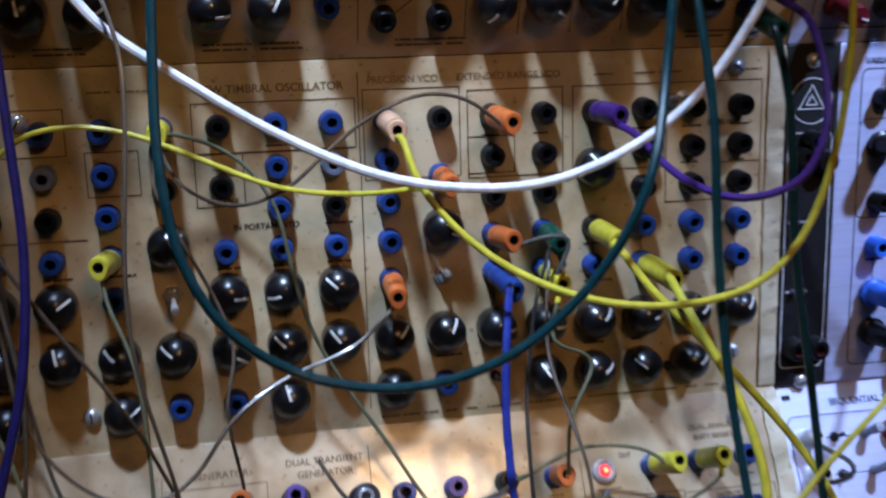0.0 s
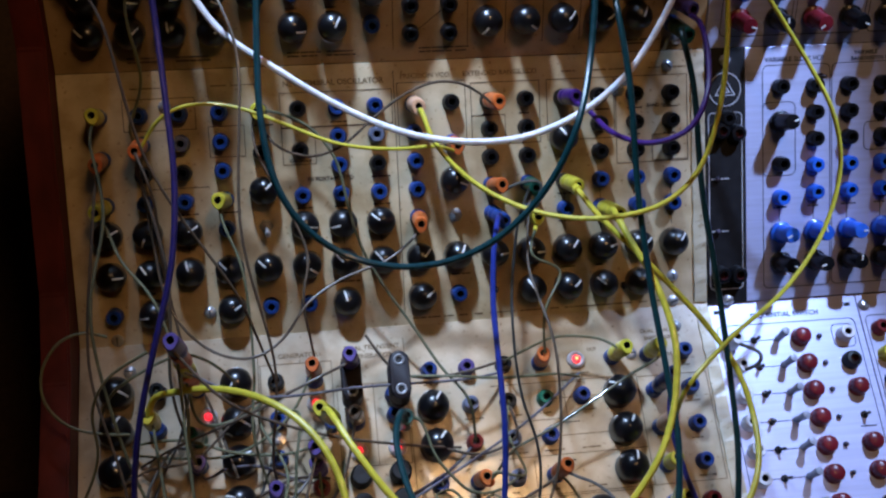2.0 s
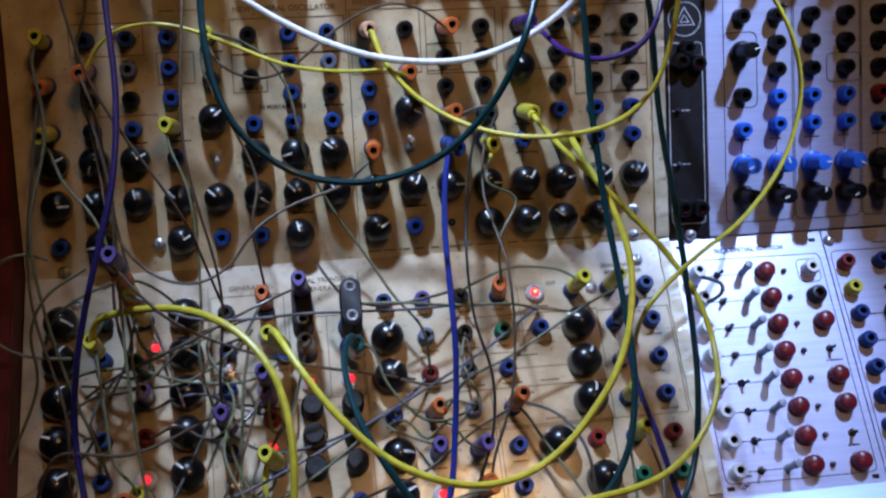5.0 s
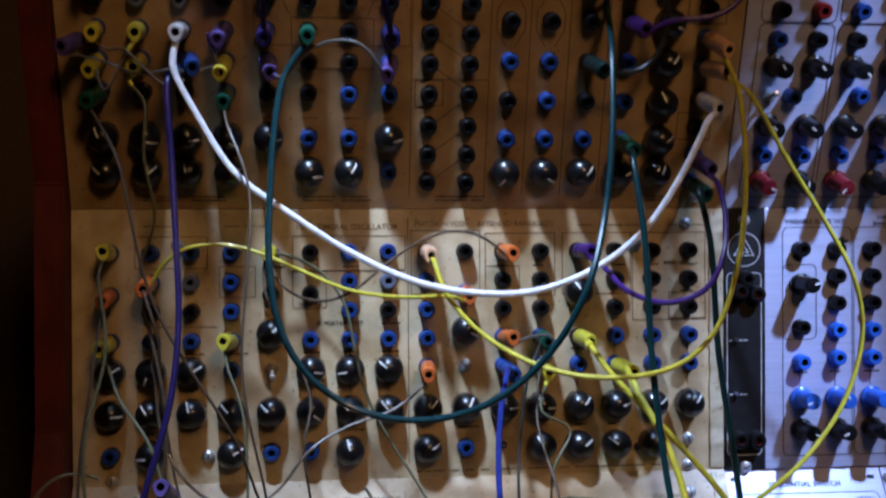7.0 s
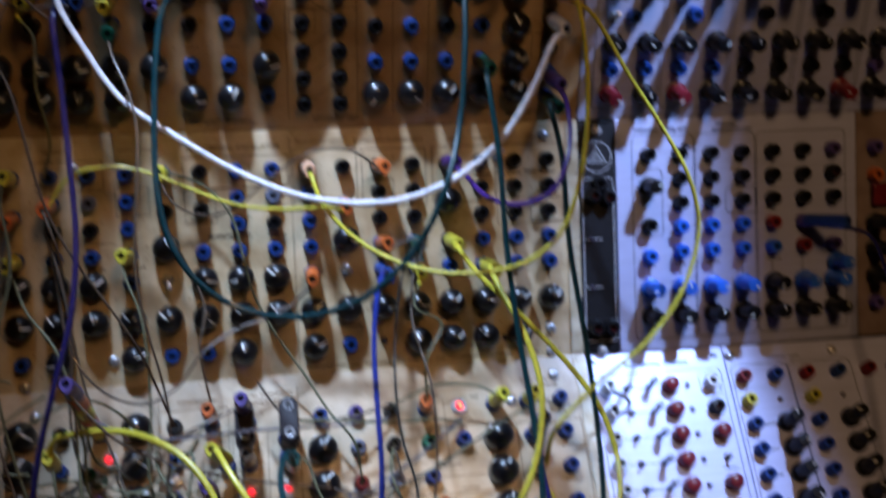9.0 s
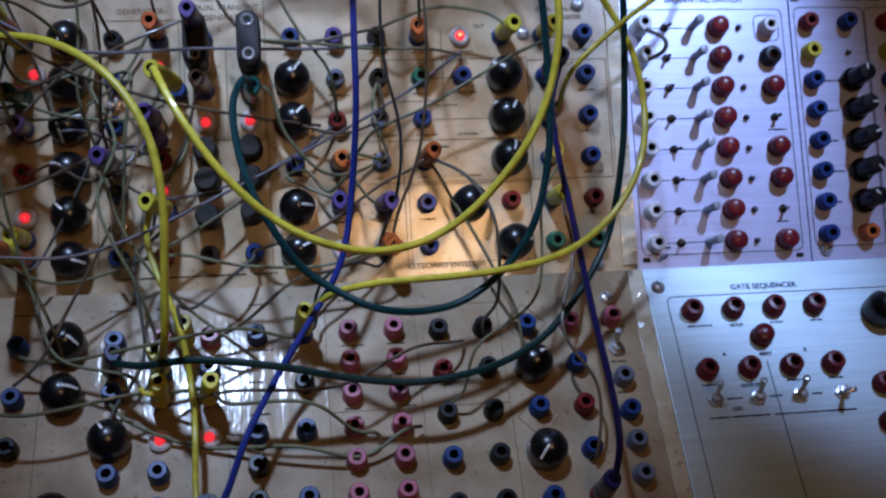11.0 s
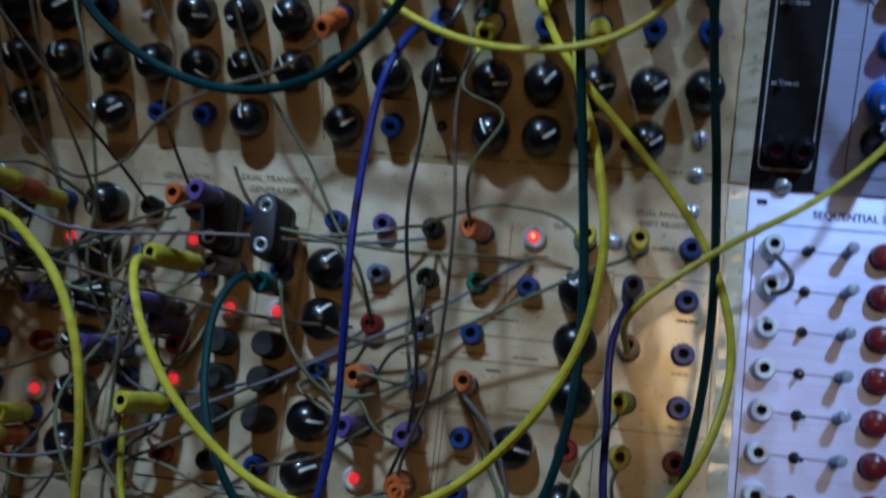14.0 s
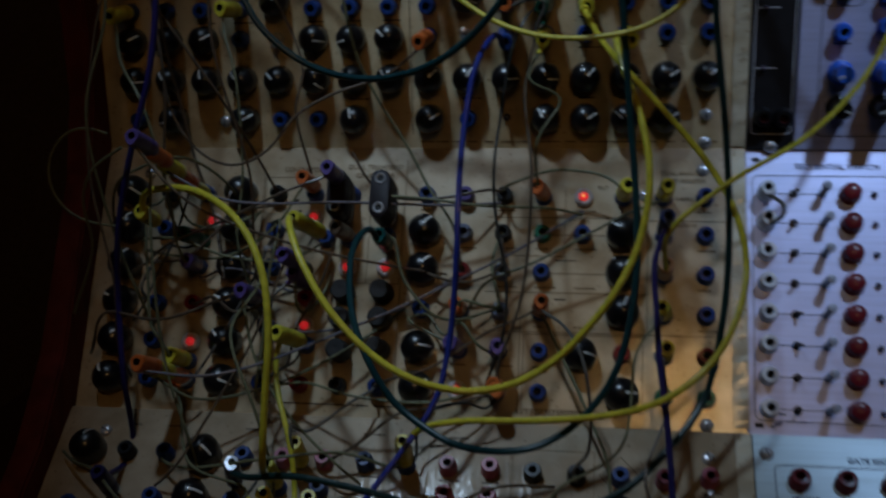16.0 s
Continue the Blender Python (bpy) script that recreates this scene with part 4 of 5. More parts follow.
thick("yellow", "peach", ("A", 15, 0.0965, 0.007, -6, 12),
      [(0.4260, -0.0526, 0.2501), (0.4538, -0.0547, 0.2036), (0.4812, -0.0544, 0.1603), (0.4960, -0.0570, 0.1300), (0.5060, -0.0490, 0.0931), (0.4934, -0.0514, 0.0523), (0.4605, -0.0629, 0.0161), (0.4133, -0.0840, -0.0094), (0.3809, -0.0947, -0.0353)],
      "peach", ("C", 14, vc(2), 0.007, 0, 0), "yellow patch cable crossing to the silver panels", 0.0015)
thick("yellow", "yellow", ("B", 12, 0.093, 0.007, 3, 4),
      [(0.3295, -0.0322, 0.0884), (0.3399, -0.0482, 0.0702), (0.3554, -0.0586, 0.0527), (0.3769, -0.0614, 0.0298), (0.4036, -0.0666, -0.0017), (0.4189, -0.0789, -0.0283), (0.4247, -0.0915, -0.0562), (0.4160, -0.1186, -0.0832), (0.4004, -0.1307, -0.1052), (0.3775, -0.1438, -0.1184), (0.3556, -0.1546, -0.1222), (0.3274, -0.1602, -0.1246), (0.2981, -0.1592, -0.1272), (0.2662, -0.1548, -0.1308), (0.2418, -0.1466, -0.1406)],
      "yellow", ("D", 8, vd(0), 0.007, 0, 4), "yellow patch cable looping down to the lowest panel", 0.0019)
thick("yellow", "yellow", ("B", 13, 0.074, 0.007, 4, 6),
      [(0.3495, -0.0495, 0.0739), (0.3530, -0.0737, 0.0559), (0.3629, -0.0901, 0.0316), (0.3688, -0.1076, -0.0022), (0.3627, -0.1207, -0.0385), (0.3488, -0.1338, -0.0638), (0.3352, -0.1378, -0.0813), (0.3181, -0.1404, -0.0990), (0.2945, -0.1449, -0.1121), (0.2667, -0.1497, -0.1149), (0.2394, -0.1521, -0.1075), (0.2157, -0.1473, -0.0952), (0.1910, -0.1407, -0.0715), (0.1703, -0.1243, -0.0442), (0.1585, -0.1007, -0.0289)],
      "yellow", ("C", 5.4, vc(1.2), 0.018, 0, -14), "bright yellow patch cable hanging in a broad loop", 0.0021, 0.030, 0.036)
thick("yellow", "yellow", ("C", 1, vc(1), 0.022, 0, 0),
      [(0.0543, -0.0715, -0.0224), (0.0731, -0.0889, -0.0141), (0.0951, -0.1020, -0.0110), (0.1200, -0.1233, -0.0123), (0.1429, -0.1405, -0.0232), (0.1596, -0.1577, -0.0447), (0.1660, -0.1715, -0.0748), (0.1646, -0.1807, -0.1106), (0.1620, -0.1840, -0.1452)],
      "yellow", ("D", 5, vd(1), 0.007, 0, 0), "bright yellow patch cable arching over the knobs", 0.0021)
thick("yellow", "yellow", ("C", 5.1, vc(4.0), 0.016, 0, -10),
      [(0.1471, -0.1076, -0.1165), (0.1536, -0.1248, -0.1336), (0.1647, -0.1428, -0.1552), (0.1696, -0.1556, -0.1825), (0.1730, -0.1850, -0.1950), (0.1730, -0.2040, -0.2140)],
      "yellow", ("D", 6, vd(6.6), 0.004, 0, 0), "yellow patch cable running down to the lowest panel", 0.0017, 0.034)
thick("cobalt", "blue", ("B", 10, 0.074, 0.007, 6, 6),
      [(0.2774, -0.0384, 0.0737), (0.2680, -0.0657, 0.0576), (0.2628, -0.0825, 0.0257), (0.2613, -0.1042, -0.0143), (0.2612, -0.1140, -0.0442), (0.2573, -0.1211, -0.0940), (0.2501, -0.1347, -0.1275), (0.2344, -0.1493, -0.1503), (0.2170, -0.1659, -0.1716), (0.1985, -0.1971, -0.1928), (0.1851, -0.2157, -0.2186)],
      "navy", ("D", 6, vd(5.4), 0.006, 0, 0), "royal blue patch cable hanging straight down", 0.0018)
thick("navy", "blue", ("A", 2, 0.0965, 0.007, 4, -4),
      [(0.0713, -0.0633, 0.2512), (0.0740, -0.0673, 0.1959), (0.0767, -0.0730, 0.1511), (0.0786, -0.0789, 0.1084), (0.0745, -0.0871, 0.0622), (0.0639, -0.0939, 0.0217), (0.0555, -0.0967, -0.0079), (0.0476, -0.0978, -0.0434), (0.0434, -0.0963, -0.0834), (0.0498, -0.1131, -0.1255), (0.0496, -0.1105, -0.1803)],
      "navy", ("D", 1, vd(1.5), 0.006, 0, 0), "dark violet-blue patch cable hanging down beside the wooden side", 0.0019)
thick("pine", "green", ("A", 13, 0.0485, 0.007, 0, 4),
      [(0.3480, -0.0697, 0.2062), (0.3507, -0.0867, 0.1535), (0.3528, -0.0914, 0.0884), (0.3576, -0.0972, 0.0304), (0.3618, -0.1116, -0.0206), (0.3612, -0.1316, -0.0631), (0.3507, -0.1493, -0.1031), (0.3322, -0.1563, -0.1276), (0.3098, -0.1623, -0.1407), (0.2867, -0.1669, -0.1423), (0.2651, -0.1712, -0.1368), (0.2453, -0.1622, -0.1297), (0.2309, -0.1557, -0.1214), (0.2176, -0.1515, -0.1028), (0.2050, -0.1372, -0.0813), (0.1986, -0.1185, -0.0624), (0.1976, -0.1010, -0.0454), (0.2038, -0.0844, -0.0374)],
      "ocean", ("C", 7.15, 0.107, 0.020, 0, 0), "dark green patch cable hanging in a long loop", 0.0020)
thick("bottle", "green", ("A", 15, 0.0193, 0.007, 0, 4),
      [(0.3971, -0.0491, 0.1865), (0.4021, -0.0564, 0.1528), (0.4051, -0.0618, 0.0831), (0.4121, -0.0694, 0.0187), (0.4154, -0.0802, -0.0399), (0.4122, -0.0979, -0.0844), (0.4021, -0.1142, -0.1280), (0.3817, -0.1357, -0.1505), (0.3574, -0.1553, -0.1671), (0.3323, -0.1681, -0.1743), (0.3080, -0.1768, -0.1756), (0.2843, -0.1789, -0.1769), (0.2513, -0.1770, -0.1731), (0.2196, -0.1795, -0.1636), (0.1914, -0.1778, -0.1592), (0.1684, -0.1747, -0.1588), (0.1487, -0.1682, -0.1646)],
      "navy", ("D", 4, vd(1), 0.007, 0, 10), "very dark green patch cable hanging to the lowest panel", 0.0020)
thick("violet", "purple", ("A", 15, 0.036, 0.007, 0, 6),
      [(0.4028, -0.0697, 0.1868), (0.3996, -0.0887, 0.1658), (0.3925, -0.1026, 0.1431), (0.3818, -0.1048, 0.1247), (0.3607, -0.0967, 0.1166), (0.3430, -0.0750, 0.1232), (0.3345, -0.0436, 0.1399)],
      "violet", ("B", 12, 0.150, 0.007, 0, 5), "purple patch cable in a short round loop", 0.0017)
thick("navy", "blue", ("C", 14, vc(1), 0.012, 0, 0),
      [(0.3738, -0.0809, -0.0560), (0.3749, -0.1005, -0.0842), (0.3755, -0.1220, -0.0992), (0.3794, -0.1426, -0.1275), (0.3816, -0.1679, -0.1516), (0.3823, -0.1982, -0.1710), (0.3827, -0.2211, -0.1925)],
      "navy", ("D", 14, vd(5.5), 0.006, 0, 0), "dark blue patch cable running down across the panels", 0.0018, 0.036)
thick("yellow", "orange", ("B", 1, 0.131, 0.007, 6, 0),
      [(0.0665, -0.0356, 0.1436), (0.0784, -0.0359, 0.1506), (0.0972, -0.0374, 0.1526), (0.1180, -0.0384, 0.1486), (0.1461, -0.0410, 0.1366), (0.1771, -0.0438, 0.1237), (0.2121, -0.0405, 0.1189), (0.2392, -0.0355, 0.1192)],
      "orange", ("B", 9, 0.1228, 0.006, 4, 0), "thin yellow patch cable with orange plugs", 0.0012, 0.026, 0.020)
thick("brown", "yellow", ("B", 4, 0.150, 0.007, 0, 0),
      [(0.1363, -0.0375, 0.1257), (0.1572, -0.0403, 0.1168), (0.1791, -0.0418, 0.1228), (0.1911, -0.0417, 0.1328), (0.2054, -0.0363, 0.1438), (0.2236, -0.0352, 0.1550), (0.2418, -0.0331, 0.1602), (0.2600, -0.0320, 0.1572)],
      "orange", ("B", 10, 0.150, 0.007, 2, 4), "thin brown patch cable arching between the panels", 0.0009, 0.022, 0.026)
thick("charcoal", "bottle", ("A", 12, 0.0988, 0.007, 0, 8),
      [(0.335, -0.058, 0.260), (0.346, -0.060, 0.256), (0.3625, -0.062, 0.262), (0.3707, -0.067, 0.280), (0.369, -0.073, 0.300)],
      "bottle", ("A", 13, 0.1494, 0.007, 0, 8), "short black patch cable in a curl", 0.0018)
thick("violet", "violet", ("A", 15, 0.153, 0.007, 0, 4),
      [(0.4166, -0.077, 0.314), (0.4150, -0.077, 0.300), (0.405, -0.076, 0.292), (0.3906, -0.075, 0.288), (0.3720, -0.072, 0.287)],
      "violet", ("A", 13, 0.1242, 0.007, 0, 4), "short purple patch cable in a curl", 0.0018)
thick("ash", "purple", ("A", -0.25, 0.110, 0.016, 0, -14),
      [(0.0358, -0.0616, 0.2594), (0.0548, -0.0625, 0.2514), (0.0716, -0.0647, 0.2554)],
      "blue", ("A", 2.2, 0.0985, 0.012, 0, 10), "thin grey-lilac patch wire in a small bow", 0.0008)
for pts, row_end in (
        ([(0.033, -0.052, 0.3475), (0.032, -0.074, 0.342), (0.029, -0.086, 0.330)], (0, 0.153)),
        ([(0.0697, -0.052, 0.3475), (0.074, -0.076, 0.340), (0.088, -0.088, 0.330)], (3, 0.153)),
        ([(0.1265, -0.052, 0.3475), (0.1265, -0.077, 0.338), (0.1265, -0.080, 0.308)], (4, 0.1153)),
        ([(0.1758, -0.052, 0.3475), (0.179, -0.076, 0.338), (0.188, -0.080, 0.316), (0.197, -0.078, 0.298)], (7, 0.1153))):
    thick("navy", "navy", None, pts, "navy", ("A", row_end[0], row_end[1], 0.007, 0, 0), "dark blue patch cable coming in over the top edge", 0.0018, 0.03, 0.024)
thick("navy", "blue", ("B", 0, 0.0945, 0.007, 0, 30, 0.613), [(0.6475, -0.0381, 0.0811), (0.6541, -0.0483, 0.0559), (0.6574, -0.0583, 0.0137), (0.6524, -0.0786, -0.0385), (0.6385, -0.1040, -0.0917), (0.6213, -0.1285, -0.1328)],
      "blue", ("S", 0, 0.0155, 0.006, 0, 0, 0.612), "blue-violet patch cable on the silver panels", 0.0015, 0.036)
thick("ash", "white", ("S", 0, vs(0), 0.004, 0, 0, 0.4444), [(0.4511, -0.0473, -0.0306), (0.4500, -0.0474, -0.0365)], "white", ("S", 0, vs(1), 0.004, 0, 0, 0.4444),
      "short pale link wire between two white sockets", 0.0013, 0.010, 0.010)


# thin wires: colour, plug colour and seat at each end, bulge away from the plates and sag
def ends(spec):
    row, c, r = spec[:3]
    v = {"A": lambda q: q, "B": lambda q: q, "C": vc, "D": vd}[row](r)
    return row, c, v


def wire(colour, pa, a, pb, b, out=0.03, sag=0.01, la=0.024, lb=0.024, stack_a=0, stack_b=0, drift=0.017):
    ra, rb = ends(a), ends(b)
    ma = seat(*ra, 0.007 + 0.019 * stack_a, CABLES.uniform(-6, 6), CABLES.uniform(-8, 8))
    mb = seat(*rb, 0.007 + 0.019 * stack_b, CABLES.uniform(-6, 6), CABLES.uniform(-8, 8))
    p = tip(ma, la) if pa else on_plate(ra[0], col16(ra[1]), ra[2], 0.006)
    q = tip(mb, lb) if pb else on_plate(rb[0], col16(rb[1]), rb[2], 0.006)
    n = plate_pose("C", 0).to_3x3() @ Vector((0, 0, 1))
    path = [p]
    for f in (0.06, 0.22, 0.5, 0.78, 0.94):
        bulge = math.sin(math.pi * f) ** 0.7
        w = p.lerp(q, f) + n * out * bulge + Vector((0, 0, -sag * bulge))
        w += Vector((CABLES.uniform(-1, 1), 0.4 * CABLES.uniform(-1, 1), CABLES.uniform(-1, 1))) * drift * bulge
        path.append(w)
    path.append(q)
    names = {"olive": "thin olive-green patch wire", "brown": "thin brown patch wire", "ash": "thin grey patch wire", "lilac": "thin pale lilac patch wire",
             "charcoal": "thin black patch wire"}
    label = names[colour] + (f" with {pa} and {pb} plugs" if pa and pb and pa != pb else f" with two {pa} plugs" if pa and pb else f" with a {pa} plug, hanging loosely" if pa else " hanging loosely")
    patch_cable(colour, 0.00085 + 0.0002 * CABLES.random(), path, [e for e in ((pa, ma, la), (pb, mb, lb)) if e[0]], label, 0.45, "thin patch wires")


WIRES = [
    ("olive", "yellow", ("B", 0, 0.150), "", ("C", 1.2, 4), 0.030, 0.0), ("brown", "orange", ("B", 0, 0.1228), "", ("C", 0.6, 5), 0.028, 0.0),
    ("olive", "yellow", ("B", 0, 0.093), "purple", ("C", 2, 2), 0.03, 0.0), ("olive", "yellow", ("B", 3, 0.093), "", ("C", 4, 3.55), 0.012, 0.0),
    ("ash", "orange", ("B", 10, 0.093), "green", ("B", 11, 0.093), 0.012, 0.012),
    ("olive", "yellow", ("B", 11, 0.074), "orange", ("C", 11, 0), 0.012, 0.0), ("brown", "", ("B", 11, 0.091), "orange", ("C", 10, 4.9), 0.02, 0.0),
    ("brown", "", ("B", 1, 0.128), "green", ("C", 2, 1.3), 0.02, 0.0),
    ("brown", "green", ("A", 0, 0.077), "", ("C", 4, 0), 0.05, 0.0), ("brown", "green", ("A", 3, 0.077), "", ("C", 4, 2.9), 0.045, 0.0),
    ("brown", "yellow", ("A", 1, 0.1153), "yellow", ("A", 0, 0.0965), 0.006, 0.010), ("olive", "yellow", ("A", 1, 0.0965), "", ("B", 0.9, 0.131), 0.02, 0.0),
    ("ash", "purple", ("A", 4, 0.0965), "purple", ("A", 7, 0.0965), 0.012, -0.006), ("lilac", "purple", ("A", 3, 0.1153), "yellow", ("A", 3, 0.0965), 0.004, 0.0),
    ("brown", "yellow", ("A", 0, 0.1153), "", ("A", 3, 0.0965), 0.01, 0.012),
    ("brown", "", ("B", 3.9, 0.147), "", ("C", 5, 0), 0.028, 0.0),
    ("olive", "orange", ("C", 9, 3), "", ("C", 10, 1), 0.02, 0.012), 
    ("olive", "yellow", ("C", 14, 0), "", ("C", 9, 3.2), 0.02, 0.0),
    ("ash", "orange", ("C", 11, 3), "", ("D", 12, 0.4), 0.02, 0.0), 
    ("olive", "yellow", ("C", 14, 3), "", ("D", 11, 2.6), 0.025, 0.0), ("brown", "yellow", ("C", 14, 4), "", ("D", 14, 4.5), 0.012, 0.0),
    ("olive", "purple", ("C", 9, 4), "", ("C", 8, 2.9), 0.012, 0.010), ("olive", "purple", ("C", 10, 4), "", ("C", 8, 3.2), 0.012, 0.006), 
    ("olive", "orange", ("C", 10, 5), "", ("C", 4, 5), 0.024, 0.006), ("brown", "", ("C", 10, 5.1), "", ("D", 6, 0.3), 0.018, 0.006),
    
    
    ("olive", "", ("C", 2, 5), "yellow", ("D", 5, 2), 0.02, 0.008), ("brown", "", ("C", 2, 3), "purple", ("C", 5, 2.4), 0.02, 0.008),
    ("lilac", "", ("C", 2, 2.1), "", ("C", 5, 2.5), 0.014, 0.012), ("ash", "", ("C", 2, 1.35), "", ("C", 0.6, 3), 0.024, 0.006),
    ("olive", "", ("C", 1, 0), "yellow", ("C", 2, 4.5), 0.03, 0.006), 
    ("brown", "", ("D", 5, 2.1), "", ("D", 11.5, 0.6), 0.03, 0.012), ("olive", "yellow", ("D", 6, 2), "", ("D", 9.5, 3.4), 0.02, 0.010),
    ("ash", "yellow", ("D", 5.5, 0.2), "", ("C", 7, 5), 0.02, 0.0), ("charcoal", "", ("D", 8, 0.1), "", ("C", 10, 5.2), 0.014, 0.004),
    ("olive", "", ("D", 8, 0.15), "", ("D", 2, 0.3), 0.03, 0.006), ("olive", "", ("D", 4, 2), "", ("D", 10.4, 3.2), 0.03, 0.02),
    
    
    ("olive", "", ("C", 3.6, 0.5), "", ("D", 5, 1.4), 0.045, 0.004), ("brown", "", ("C", 4.6, 0.2), "", ("C", 0.2, 2), 0.03, 0.02),
    ("olive", "", ("C", 5.4, 1.3), "", ("C", 0.4, 1.4), 0.03, 0.02), ("ash", "", ("C", 5, 4.1), "", ("D", 4, 3.6), 0.02, 0.006),
    
    ("olive", "", ("C", -0.4, 1), "", ("C", 3, 0.4), 0.04, -0.02),
    ("brown", "", ("C", -0.6, 4.4), "", ("C", 5.2, 2.6), 0.04, 0.0), ("olive", "", ("D", -0.6, 0.2), "", ("D", 6, 1.6), 0.04, 0.01),
]
for w in WIRES:
    wire(*w)


# thin wires that stand out singly: colour, path, plugs (colour, pose) and label
def stand(row, c, v, h=0.006):
    return tuple(on_plate(row, col16(c), v, h))


PLUG_B8, PLUG_C13 = seat("B", 8, 0.074, 0.007, 4, -4), seat("C", 13, vc(0), 0.007, 3, 5)
for colour, path, plugs, label in (
        ("brown", [tip(PLUG_B8, 0.024), (0.207, -0.032, 0.049), (0.173, -0.039, 0.038), (0.150, -0.049, 0.025), (0.134, -0.056, 0.005), (0.115, -0.062, -0.004), (0.091, -0.053, 0.000), (0.072, -0.046, 0.017),
                   (0.062, -0.040, 0.040), (0.058, -0.034, 0.070), (0.053, -0.032, 0.108), (0.051, -0.030, 0.122)], [("orange", PLUG_B8, 0.024)], "thin brown patch wire with an orange plug, sagging low"),
        ("olive", [(0.127, -0.026, 0.146), (0.132, -0.022, 0.147), (0.158, -0.020, 0.136), (0.174, -0.022, 0.115), (0.180, -0.025, 0.088), (0.186, -0.026, 0.061), (0.199, -0.026, 0.033), (0.218, -0.029, 0.003),
                   (0.235, -0.041, -0.025), (0.250, -0.052, -0.043), stand("C", 9, vc(2))], [], "thin olive-green patch wire slanting across two panels"),
        ("charcoal", [(0.304, -0.018, 0.090), (0.297, -0.034, 0.086), (0.288, -0.044, 0.068), (0.283, -0.049, 0.042), (0.280, -0.054, 0.020), (0.278, -0.065, 0.002), (0.278, -0.071, -0.019), (0.281, -0.076, -0.043),
                      (0.286, -0.085, -0.062), (0.287, -0.091, -0.084), (0.283, -0.093, -0.110), (0.274, -0.096, -0.134), stand("C", 10, vc(5), 0.024)], [], "thin black patch wire hanging down the ivory panel"),
        ("brown", [(0.186, -0.046, 0.002), (0.191, -0.052, -0.005), (0.198, -0.055, -0.016), (0.214, -0.056, -0.025), (0.237, -0.055, -0.026), (0.259, -0.053, -0.023), (0.272, -0.048, -0.021), stand("C", 10, vc(0), 0.010)], [],
         "thin brown patch wire running off a double plug"),
        ("olive", [stand("C", 10, vc(0), 0.012), (0.282, -0.041, -0.020), (0.294, -0.038, -0.016), (0.310, -0.034, -0.011), (0.330, -0.033, -0.012), (0.346, -0.036, -0.015), tip(PLUG_C13, 0.026)], [("yellow", PLUG_C13, 0.026)],
         "thin olive patch wire with a yellow plug in an arch"),
        ("brown", [stand("C", 8, vc(2.1), 0.014), (0.239, -0.059, -0.075), (0.255, -0.059, -0.079), (0.271, -0.058, -0.075), (0.280, -0.057, -0.070), stand("C", 10, vc(1.2), 0.008)], [], "thin brown patch wire in a short sagging loop"),
        ("olive", [stand("C", 7, vc(1.2), 0.012), (0.217, -0.072, -0.050), (0.222, -0.082, -0.068), (0.233, -0.088, -0.082), (0.243, -0.089, -0.092), (0.259, -0.085, -0.095), (0.272, -0.077, -0.092), stand("C", 10, vc(3), 0.008)], [],
         "thin olive patch wire drooping between the knobs"),
        ("brown", [stand("C", 11, vc(3), 0.016), (0.294, -0.082, -0.094), (0.280, -0.085, -0.099), (0.262, -0.091, -0.109), (0.240, -0.099, -0.122), (0.222, -0.100, -0.127), stand("C", 7, vc(5), 0.010)], [], "thin brown patch wire crossing the lower ivory panel"),
        ("olive", [stand("C", 11, vc(3.1), 0.014), (0.309, -0.074, -0.097), (0.316, -0.083, -0.110), (0.328, -0.098, -0.128), (0.339, -0.115, -0.147), (0.348, -0.128, -0.163), stand("D", 12.8, vd(1.2))], [],
         "thin olive patch wire running down to the lowest panel"),
        ("olive", [stand("C", 4, vc(0.9), 0.012), (0.142, -0.066, -0.040), (0.138, -0.080, -0.065), (0.136, -0.088, -0.090), (0.134, -0.096, -0.116), (0.133, -0.107, -0.134), stand("C", 4, vc(5.4), 0.010)], [],
         "thin olive patch wire hanging over blue sockets"),
        ("brown", [(0.051, -0.032, 0.124), (0.057, -0.044, 0.112), (0.061, -0.039, 0.093), (0.061, -0.030, 0.061), (0.064, -0.022, 0.030), (0.071, -0.022, -0.007), (0.084, -0.032, -0.037), stand("C", 3, vc(2.5), 0.020)], [],
         "thin brown patch wire hanging beside the wooden side")):
    patch_cable(colour, 0.00095, path, [(c, m, 0.026 if m is PLUG_C13 else 0.024) for c, m, _ in plugs], label, 0.45, "thin patch wires")

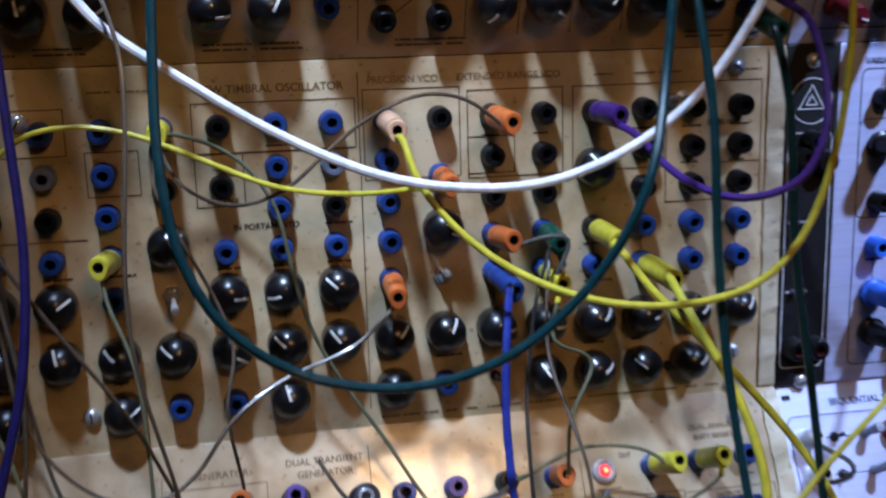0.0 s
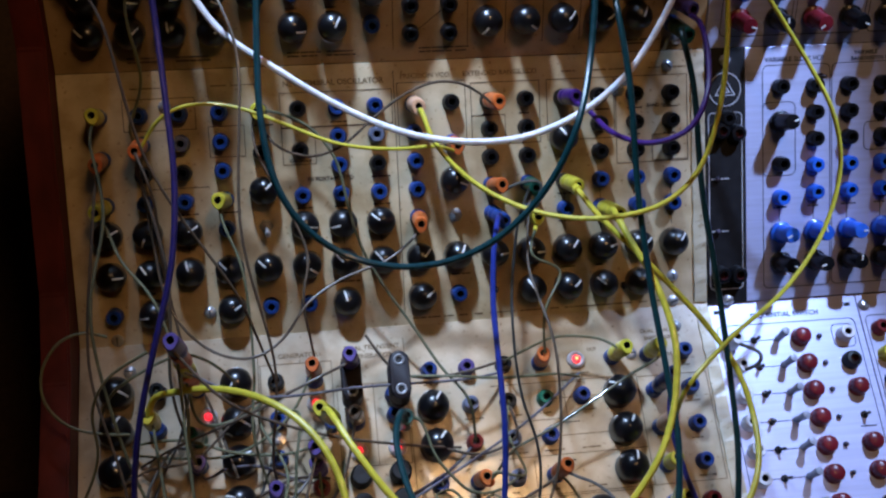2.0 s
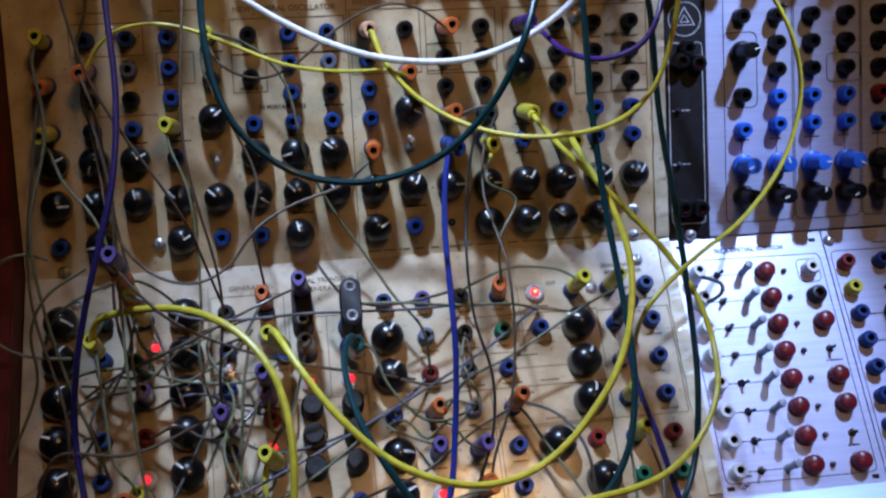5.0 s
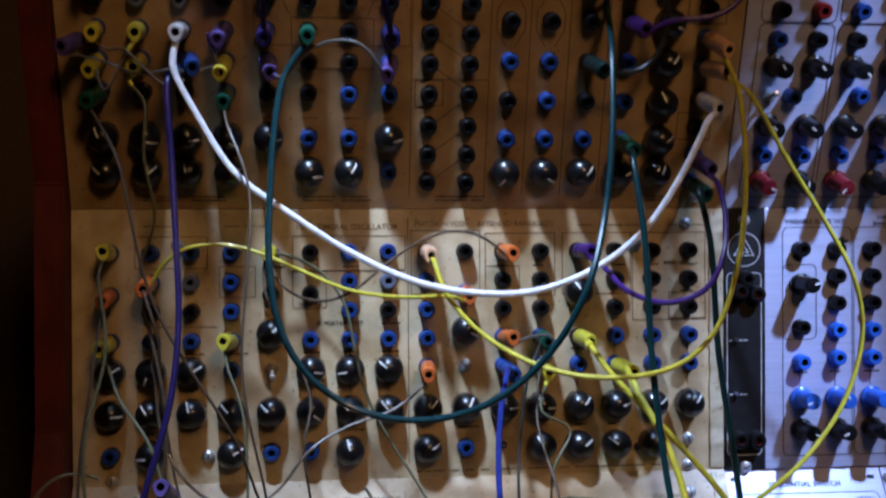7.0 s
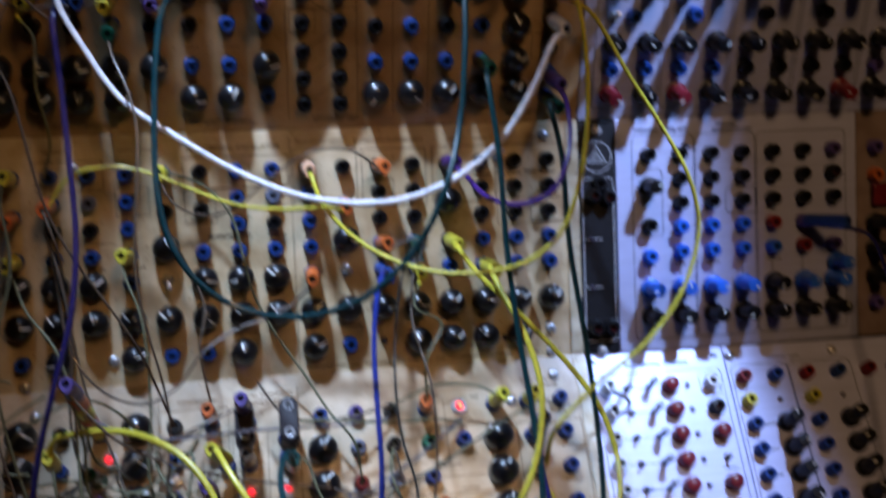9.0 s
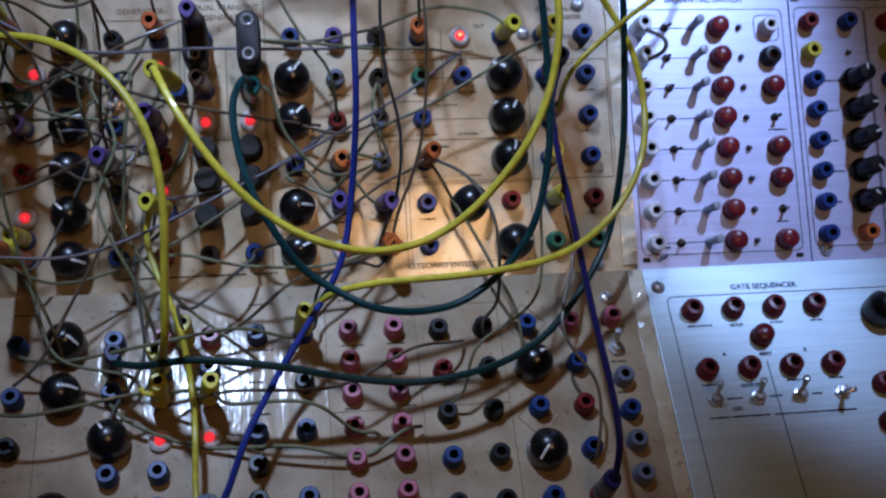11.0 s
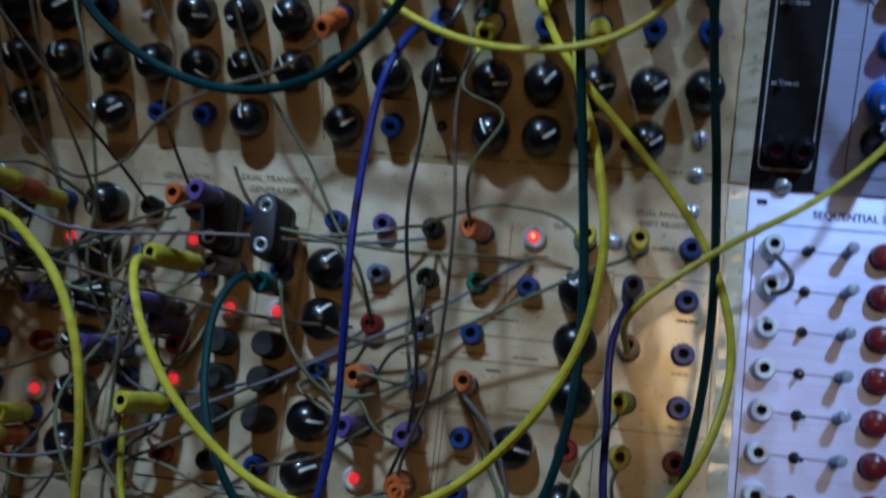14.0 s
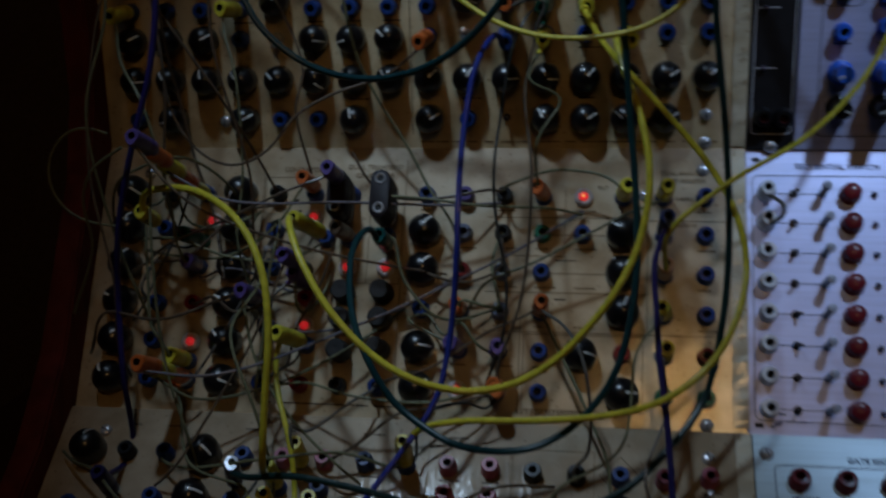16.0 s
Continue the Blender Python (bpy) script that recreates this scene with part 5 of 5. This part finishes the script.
# tall stacks of plugs
SPOTS = [("C", 0.4, 3.5), ("C", 3.6, 0.5), ("C", 10, 0.2), ("D", 3, 0.6), ("C", 8.6, 2.1), ("C", 4.6, 4.6), ("C", 0.5, 1.6), ("C", 9, 2), ("D", 7, 0.8), ("C", 4, 1), ("C", 7.6, 3.0),
         ("C", 12, 0.4), ("C", 5.6, 2.2), ("D", 2, 1.2), ("C", 1.6, 5.2), ("C", 10.4, 2.4), ("C", 6.4, 4.8), ("C", 2.6, 2.6), ("D", 5, 0.4), ("C", 11, 5), ("C", 3.4, 4.4), ("C", 8.5, 0.5)]
spot_at = 0
# the lone brown plug in column 6 stands in for the double plug's shadow
for c, r, cols in ((2, 0.05, ("yellow", "orange", "yellow", "orange", "purple")), (6, 1.15, ("brown",)),
                   (5, -0.15, ("orange",)), (4, 3.0, ("blue", "purple")),
                   (2, 4.95, ("orange", "yellow", "orange")), (5, 2.1, ("charcoal", "purple"))):
    for k, col in enumerate(cols):
        colour = ("olive", "brown", "ash", "olive", "lilac")[(k + c) % 5]
        far = SPOTS[spot_at % len(SPOTS)]
        spot_at += 1
        m = seat("C", c, vc(r), 0.007 + 0.0215 * k, 2, -4 + CABLES.uniform(-2, 2))
        q = on_plate(far[0], col16(far[1]), (vc if far[0] == "C" else vd)(far[2]), 0.004)
        p = tip(m, 0.026)
        mid = p.lerp(q, 0.5) + Vector((CABLES.uniform(-0.012, 0.012), -CABLES.uniform(0.004, 0.018), -CABLES.uniform(0.006, 0.026)))
        path = [p, p.lerp(mid, 0.35) + Vector((0, -0.008, -0.010)), mid, q.lerp(mid, 0.35) + Vector((0.004, -0.008, 0)), q]
        tone = {"ash": "grey"}.get(colour, colour)
        patch_cable(colour, 0.0009, path, [(col, m, 0.026)], f"thin {tone} patch wire with a stacked {col} plug", 0.45, "thin patch wires")
patch_cable("olive", 0.0009, [(0.0302, -0.0635, 0.0163), (0.0182, -0.0669, 0.0212), (0.0038, -0.0690, 0.0168), (-0.0075, -0.0705, 0.0004), (-0.0077, -0.0710, -0.0190), (0.0054, -0.0733, -0.0342), (0.0224, -0.0761, -0.0393), (0.0416, -0.0795, -0.0404)], [], "thin olive patch wire bowing out past the wooden side", 0.45, "thin patch wires")
patch_cable("olive", 0.0009, [(0.0012, -0.0760, -0.1000), (0.0231, -0.0833, -0.0510), (0.0227, -0.0898, -0.0229), (0.0337, -0.0964, -0.0018), (0.0585, -0.1030, 0.0137)], [], "thin olive patch wire bowing out past the wooden side", 0.45, "thin patch wires")


def double_plug(x, v, foot, head, label):
    """An oblong block over two sockets, with a chromed hole behind each pin."""
    root = new("double_plug")
    root.matrix_basis = plate_pose("C", 0) @ Matrix.Translation((x, v, 0))
    tagged(root, label, "double plug", "double plugs")
    half, r = 0.0095, 0.0066
    ring = [(r * math.cos(a), (half if math.sin(a) >= 0 else -half) + r * math.sin(a)) for a in [2 * math.pi * (k + 0.5) / 24 for k in range(24)]]
    levels = ((foot, 0.86), (foot + 0.001, 0.96), (foot + 0.010, 1.0), (foot + 0.0105, 0.93), (foot + 0.012, 0.93), (foot + 0.0125, 1.0), (head - 0.001, 0.97), (head, 0.88))
    verts = [(x_ * k, y_ * k, h) for h, k in levels for x_, y_ in ring]
    n = len(ring)
    faces = [(i * n + k, i * n + (k + 1) % n, (i + 1) * n + (k + 1) % n, (i + 1) * n + k) for i in range(len(levels) - 1) for k in range(n)]
    faces += [tuple(range(n - 1, -1, -1)), tuple(range(len(verts) - n, len(verts)))]
    part("body", mesh_from("body", verts, faces, [plastic("matte_black_shell", (0.0149, 0.0113, 0.0143), 0.55)]), root)
    for s in (-1, 1):
        part("socket_ring", lathe("socket_ring", [(0.0036, -0.001), (0.0036, 0.0005), (0.0030, 0.0008), (0.0023, 0.0003), (0.0021, 0.0002), (0.00001, 0.0002)], [CHROME, HOLE], 18, [0] * 4 + [1]),
             root, Matrix.Translation((0, s * half, head)))
        part("pin", lathe("pin", [(0.00001, 0.0), (0.0019, 0.0005), (0.0020, foot - 0.004), (0.0019, foot + 0.001)], [CHROME], 12), root, Matrix.Translation((0, s * half, 0.003)))


double_plug(0.2055, 0.1335, 0.016, 0.0445, "black double banana plug with two chromed holes")
double_plug(0.1755, 0.1365, 0.010, 0.0365, "black double banana plug with a purple plug in it")
for col, m, far, tone in (("purple", seat("C", 5.91, 0.146, 0.0365, 0, -3), ("C", 0.6, 1.9), "brown"), ("charcoal", seat("C", 7.09, 0.143, 0.045, 0, 0), ("C", 12, 0.5), "olive")):
    q = on_plate(far[0], col16(far[1]), vc(far[2]), 0.004)
    p = tip(m, 0.022) if col == "purple" else on_plate("C", 0.2055, 0.1335, 0.038) + Vector((0.0055, 0, 0))
    mid = p.lerp(q, 0.5) + Vector((0, -0.02, 0.004))
    path = [p, p.lerp(mid, 0.4) + Vector((0, -0.006, 0.002)), mid, q.lerp(mid, 0.35) + Vector((0, -0.008, 0.004)), q]
    patch_cable(tone, 0.0009, path, [(col, m, 0.022)] if col == "purple" else [], f"thin {tone} patch wire running off a double plug", 0.45, "thin patch wires")
